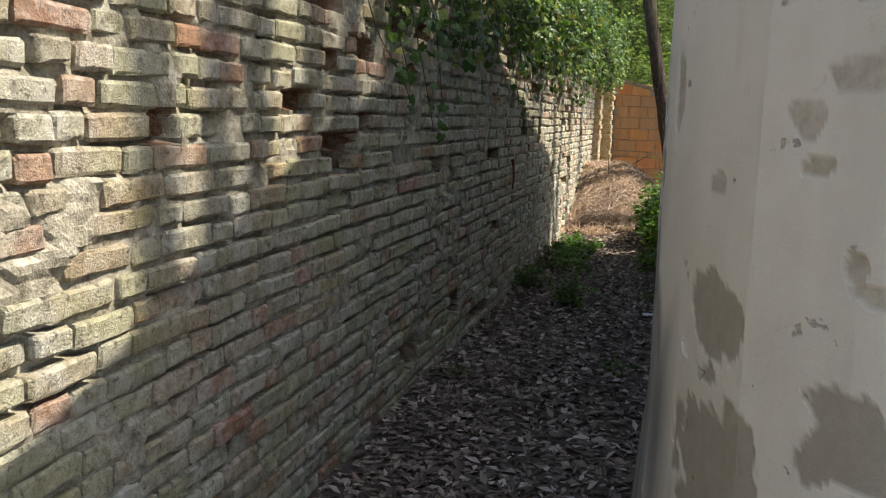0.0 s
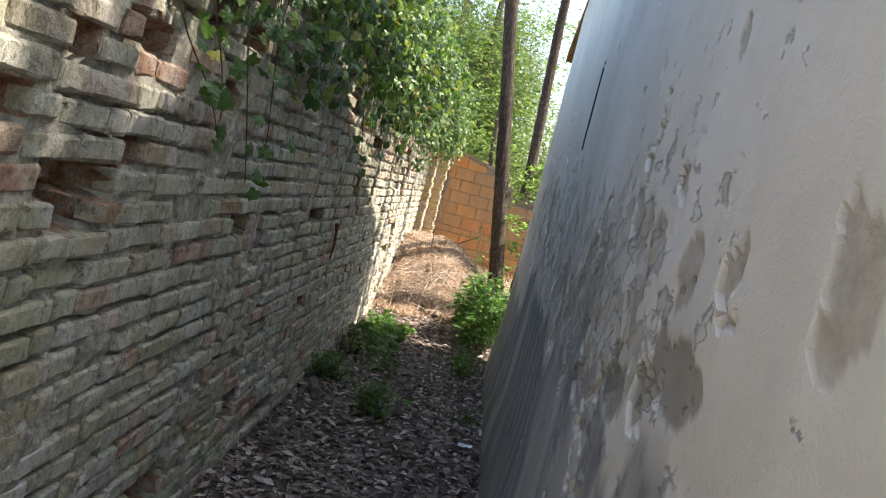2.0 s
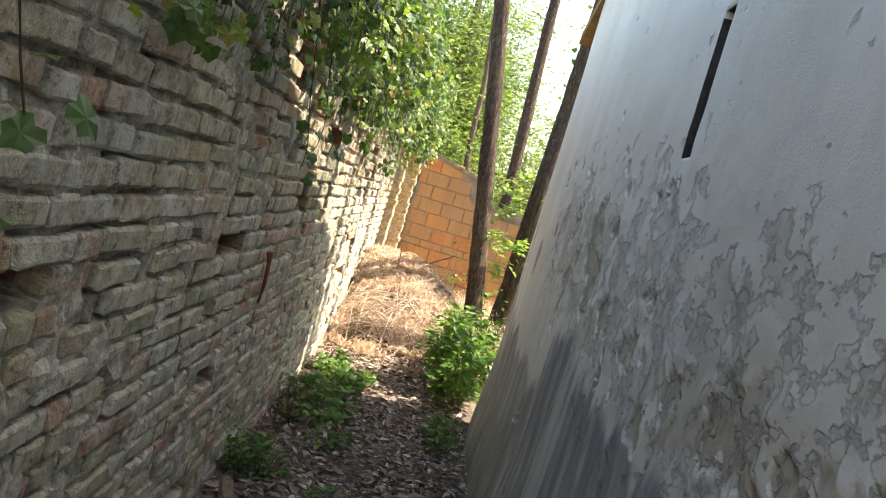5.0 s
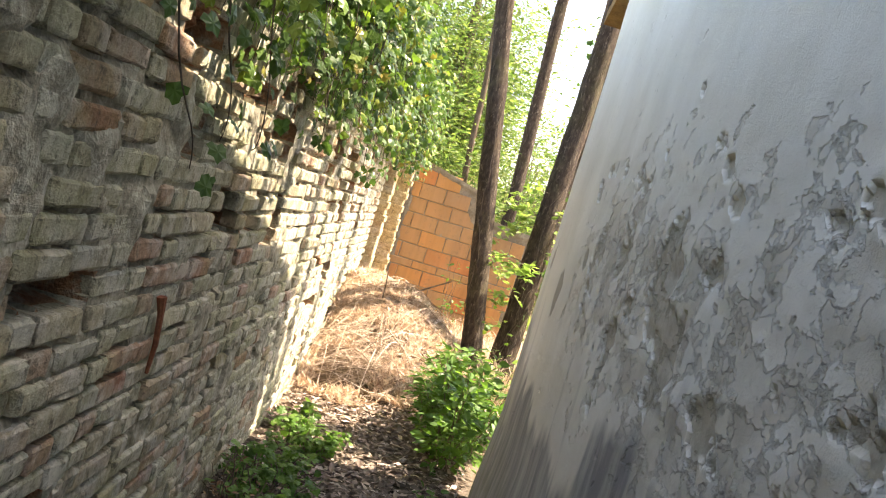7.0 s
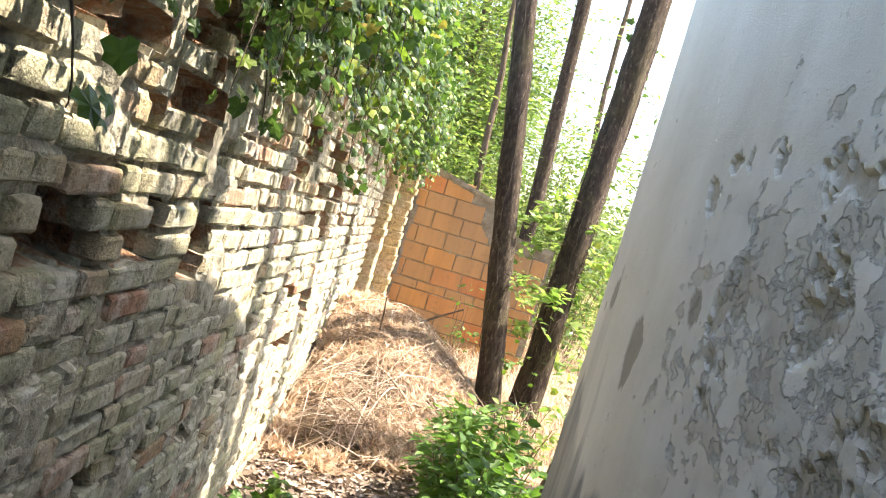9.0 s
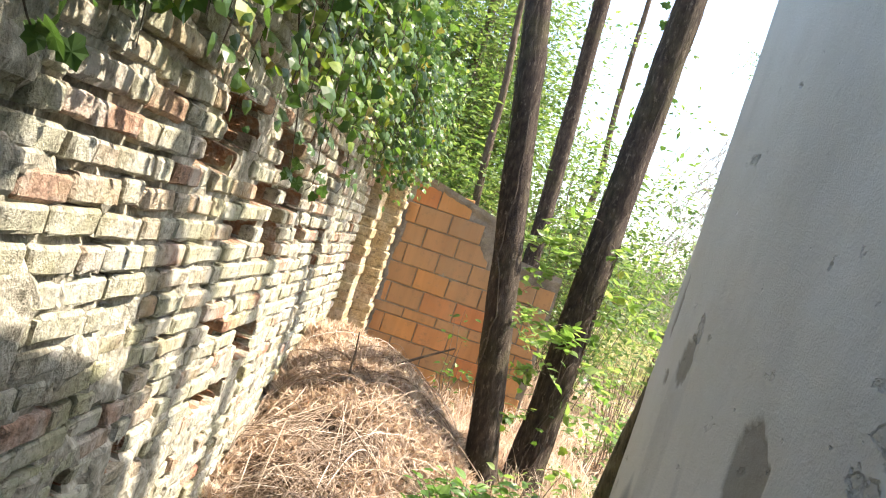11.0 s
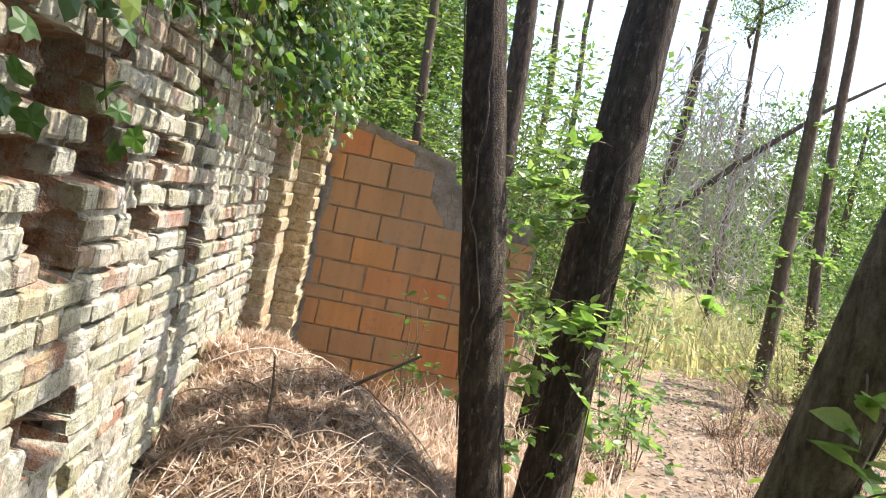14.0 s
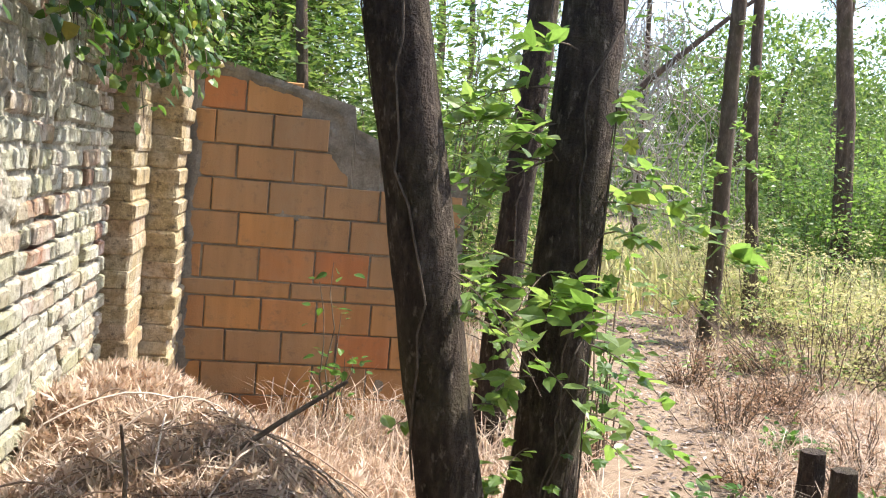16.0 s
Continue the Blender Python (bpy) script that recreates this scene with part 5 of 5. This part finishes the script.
# ---- ivy over the old wall ----
def make_ivy():
    t = thing("ivy", "green ivy hanging over the top of the old brick wall", "ivy")
    r = np.random.default_rng(88)
    stems, leaf = Soup(), Soup()
    low_y = [2.6, 3.2, 4.4, 5.2, 6.4, 7.2, 8.0, 8.8, 10, 12, 13.5, 14.6, 15.6]
    low_z = [2.3, 1.95, 1.78, 1.78, 1.85, 1.85, 1.88, 1.85, 1.90, 1.92, 1.90, 1.88, 2.08]
    over = [0.06, 0.08, 0.10, 0.15, 0.18, 0.18, 0.2, 0.22, 0.24, 0.28, 0.34, 0.40, 0.42]
    for i in range(720):
        y = 2.7 + 12.9 * r.random() ** 0.95
        thin = 0.3 if y < 3.8 else 0.5 if y < 8 else 0.9
        if r.random() > thin:
            continue
        zl, ov = np.interp(y, low_y, low_z), np.interp(y, low_y, over)
        end = zl + (0.75 * r.random() ** 1.2) - 0.12 * (r.random() < 0.12)
        start = 2.75 + 0.25 * r.random()
        x1 = 0.03 + ov * r.random()
        s = np.linspace(0, 1, 9)
        p = np.stack([-0.1 + (x1 + 0.1) * np.minimum(1, s * 2.2) + 0.03 * np.sin(s * 7 + i), y + 0.10 * np.sin(s * 4 + i) + 0.1 * r.normal() * s, start + (end - start) * s], -1)
        p[:, 0] = np.maximum(p[:, 0], np.where(p[:, 2] < WALL_TOP + 0.02, 0.025, -0.2))
        stems.add(*tube(p, 0.003 * (1 - 0.6 * s), 4))
        n = int(24 + 22 * r.random())
        k = r.random(n) * 8
        j = np.clip(k.astype(int), 0, 7)
        q = p[j] * (1 - (k - j))[:, None] + p[j + 1] * (k - j)[:, None]
        off = r.normal(0, 0.045, (n, 3))
        q = q + off
        q[:, 0] = np.maximum(q[:, 0], 0.03)
        leaves(leaf, IVY if y < 9 else IVY_FAR, q, r.normal(0, .6, (n, 3)) + (0.25, -0.1, -0.8), r.normal(0, .45, (n, 3)) + (0.8, -0.35, 0.55), (0.028 if y < 8 else 0.024) + 0.034 * r.random(n))
    n = 2600
    y = 4.6 + 11 * r.random(n)
    ov = np.interp(y, low_y, over)
    z = 2.3 + 0.8 * r.random(n)
    x = 0.04 + ov * r.random(n)
    leaves(leaf, IVY, np.stack([x, y, z], -1), r.normal(0, .6, (n, 3)) + (0.2, -0.1, -0.7), r.normal(0, .5, (n, 3)) + (0.7, -0.3, 0.7), 0.03 + 0.035 * r.random(n))
    part("stem_tangle", stems, VINE, t, "thin woody stems", False, "stuff")
    part("foliage", leaf, IVY_LEAF, t, "", False, "stuff")
    # long trailing shoots with large single leaves
    for k, (y, z, down, along) in enumerate([(3.2, 2.3, 0.75, 0.9), (3.55, 2.3, 0.7, 0.5), (3.9, 2.4, 1.0, 0.6), (4.3, 2.4, 0.9, 0.3), (4.7, 2.3, 0.55, 0.4), (6.3, 2.4, 0.85, 0.7), (6.7, 2.4, 0.75, 0.5), (7.2, 2.4, 0.75, 0.4), (8.3, 2.3, 0.55, 0.5), (10.3, 2.3, 0.6, 0.5), (11.0, 2.3, 0.65, 0.3), (11.8, 2.3, 0.6, 0.4)]):
        s = np.linspace(0, 1, 14)
        p = np.stack([0.05 + 0.10 * np.sin(s * 2.6), y + along * s ** 1.5 + 0.03 * np.sin(9 * s), z - down * (1 - (1 - s) ** 1.6) + 0.02 * np.sin(11 * s + k)], -1)
        q = Soup()
        q.add(*tube(p, 0.0035 * (1 - 0.6 * s), 5))
        shoot = part("trailing_shoot", q, VINE, t, "long thin trailing shoot")
        for i in range(9):
            j = int(r.integers(3, 14))
            one = Soup()
            c = p[j] + r.normal(0, .02, 3) + (0.02, 0, 0)
            leaves(one, IVY, c[None], (r.normal(0, .6, 3) + (0.4, 0, -0.6))[None], (r.normal(0, .4, 3) + (0.7, -0.5, 0.5))[None], np.array([0.038 + 0.026 * r.random()]))
            part("leaf", one, IVY_LEAF, shoot)


make_ivy()

# ---- single bricks of the old wall along the stretch passed closest ----
SHARED = []
for shape, faces in SHAPES:
    me = bpy.data.meshes.new("brick")
    me.from_pydata(shape.tolist(), [], faces)
    SHARED.append(me)
for c, z, long, high, proud, k, turn in near_bricks:
    ob = part("brick", SHARED[k], BRICK, wall_west)
    ob.location = (proud, c, z)
    ob.scale = (1, long, high)
    ob.rotation_euler = (turn, 0, 0)
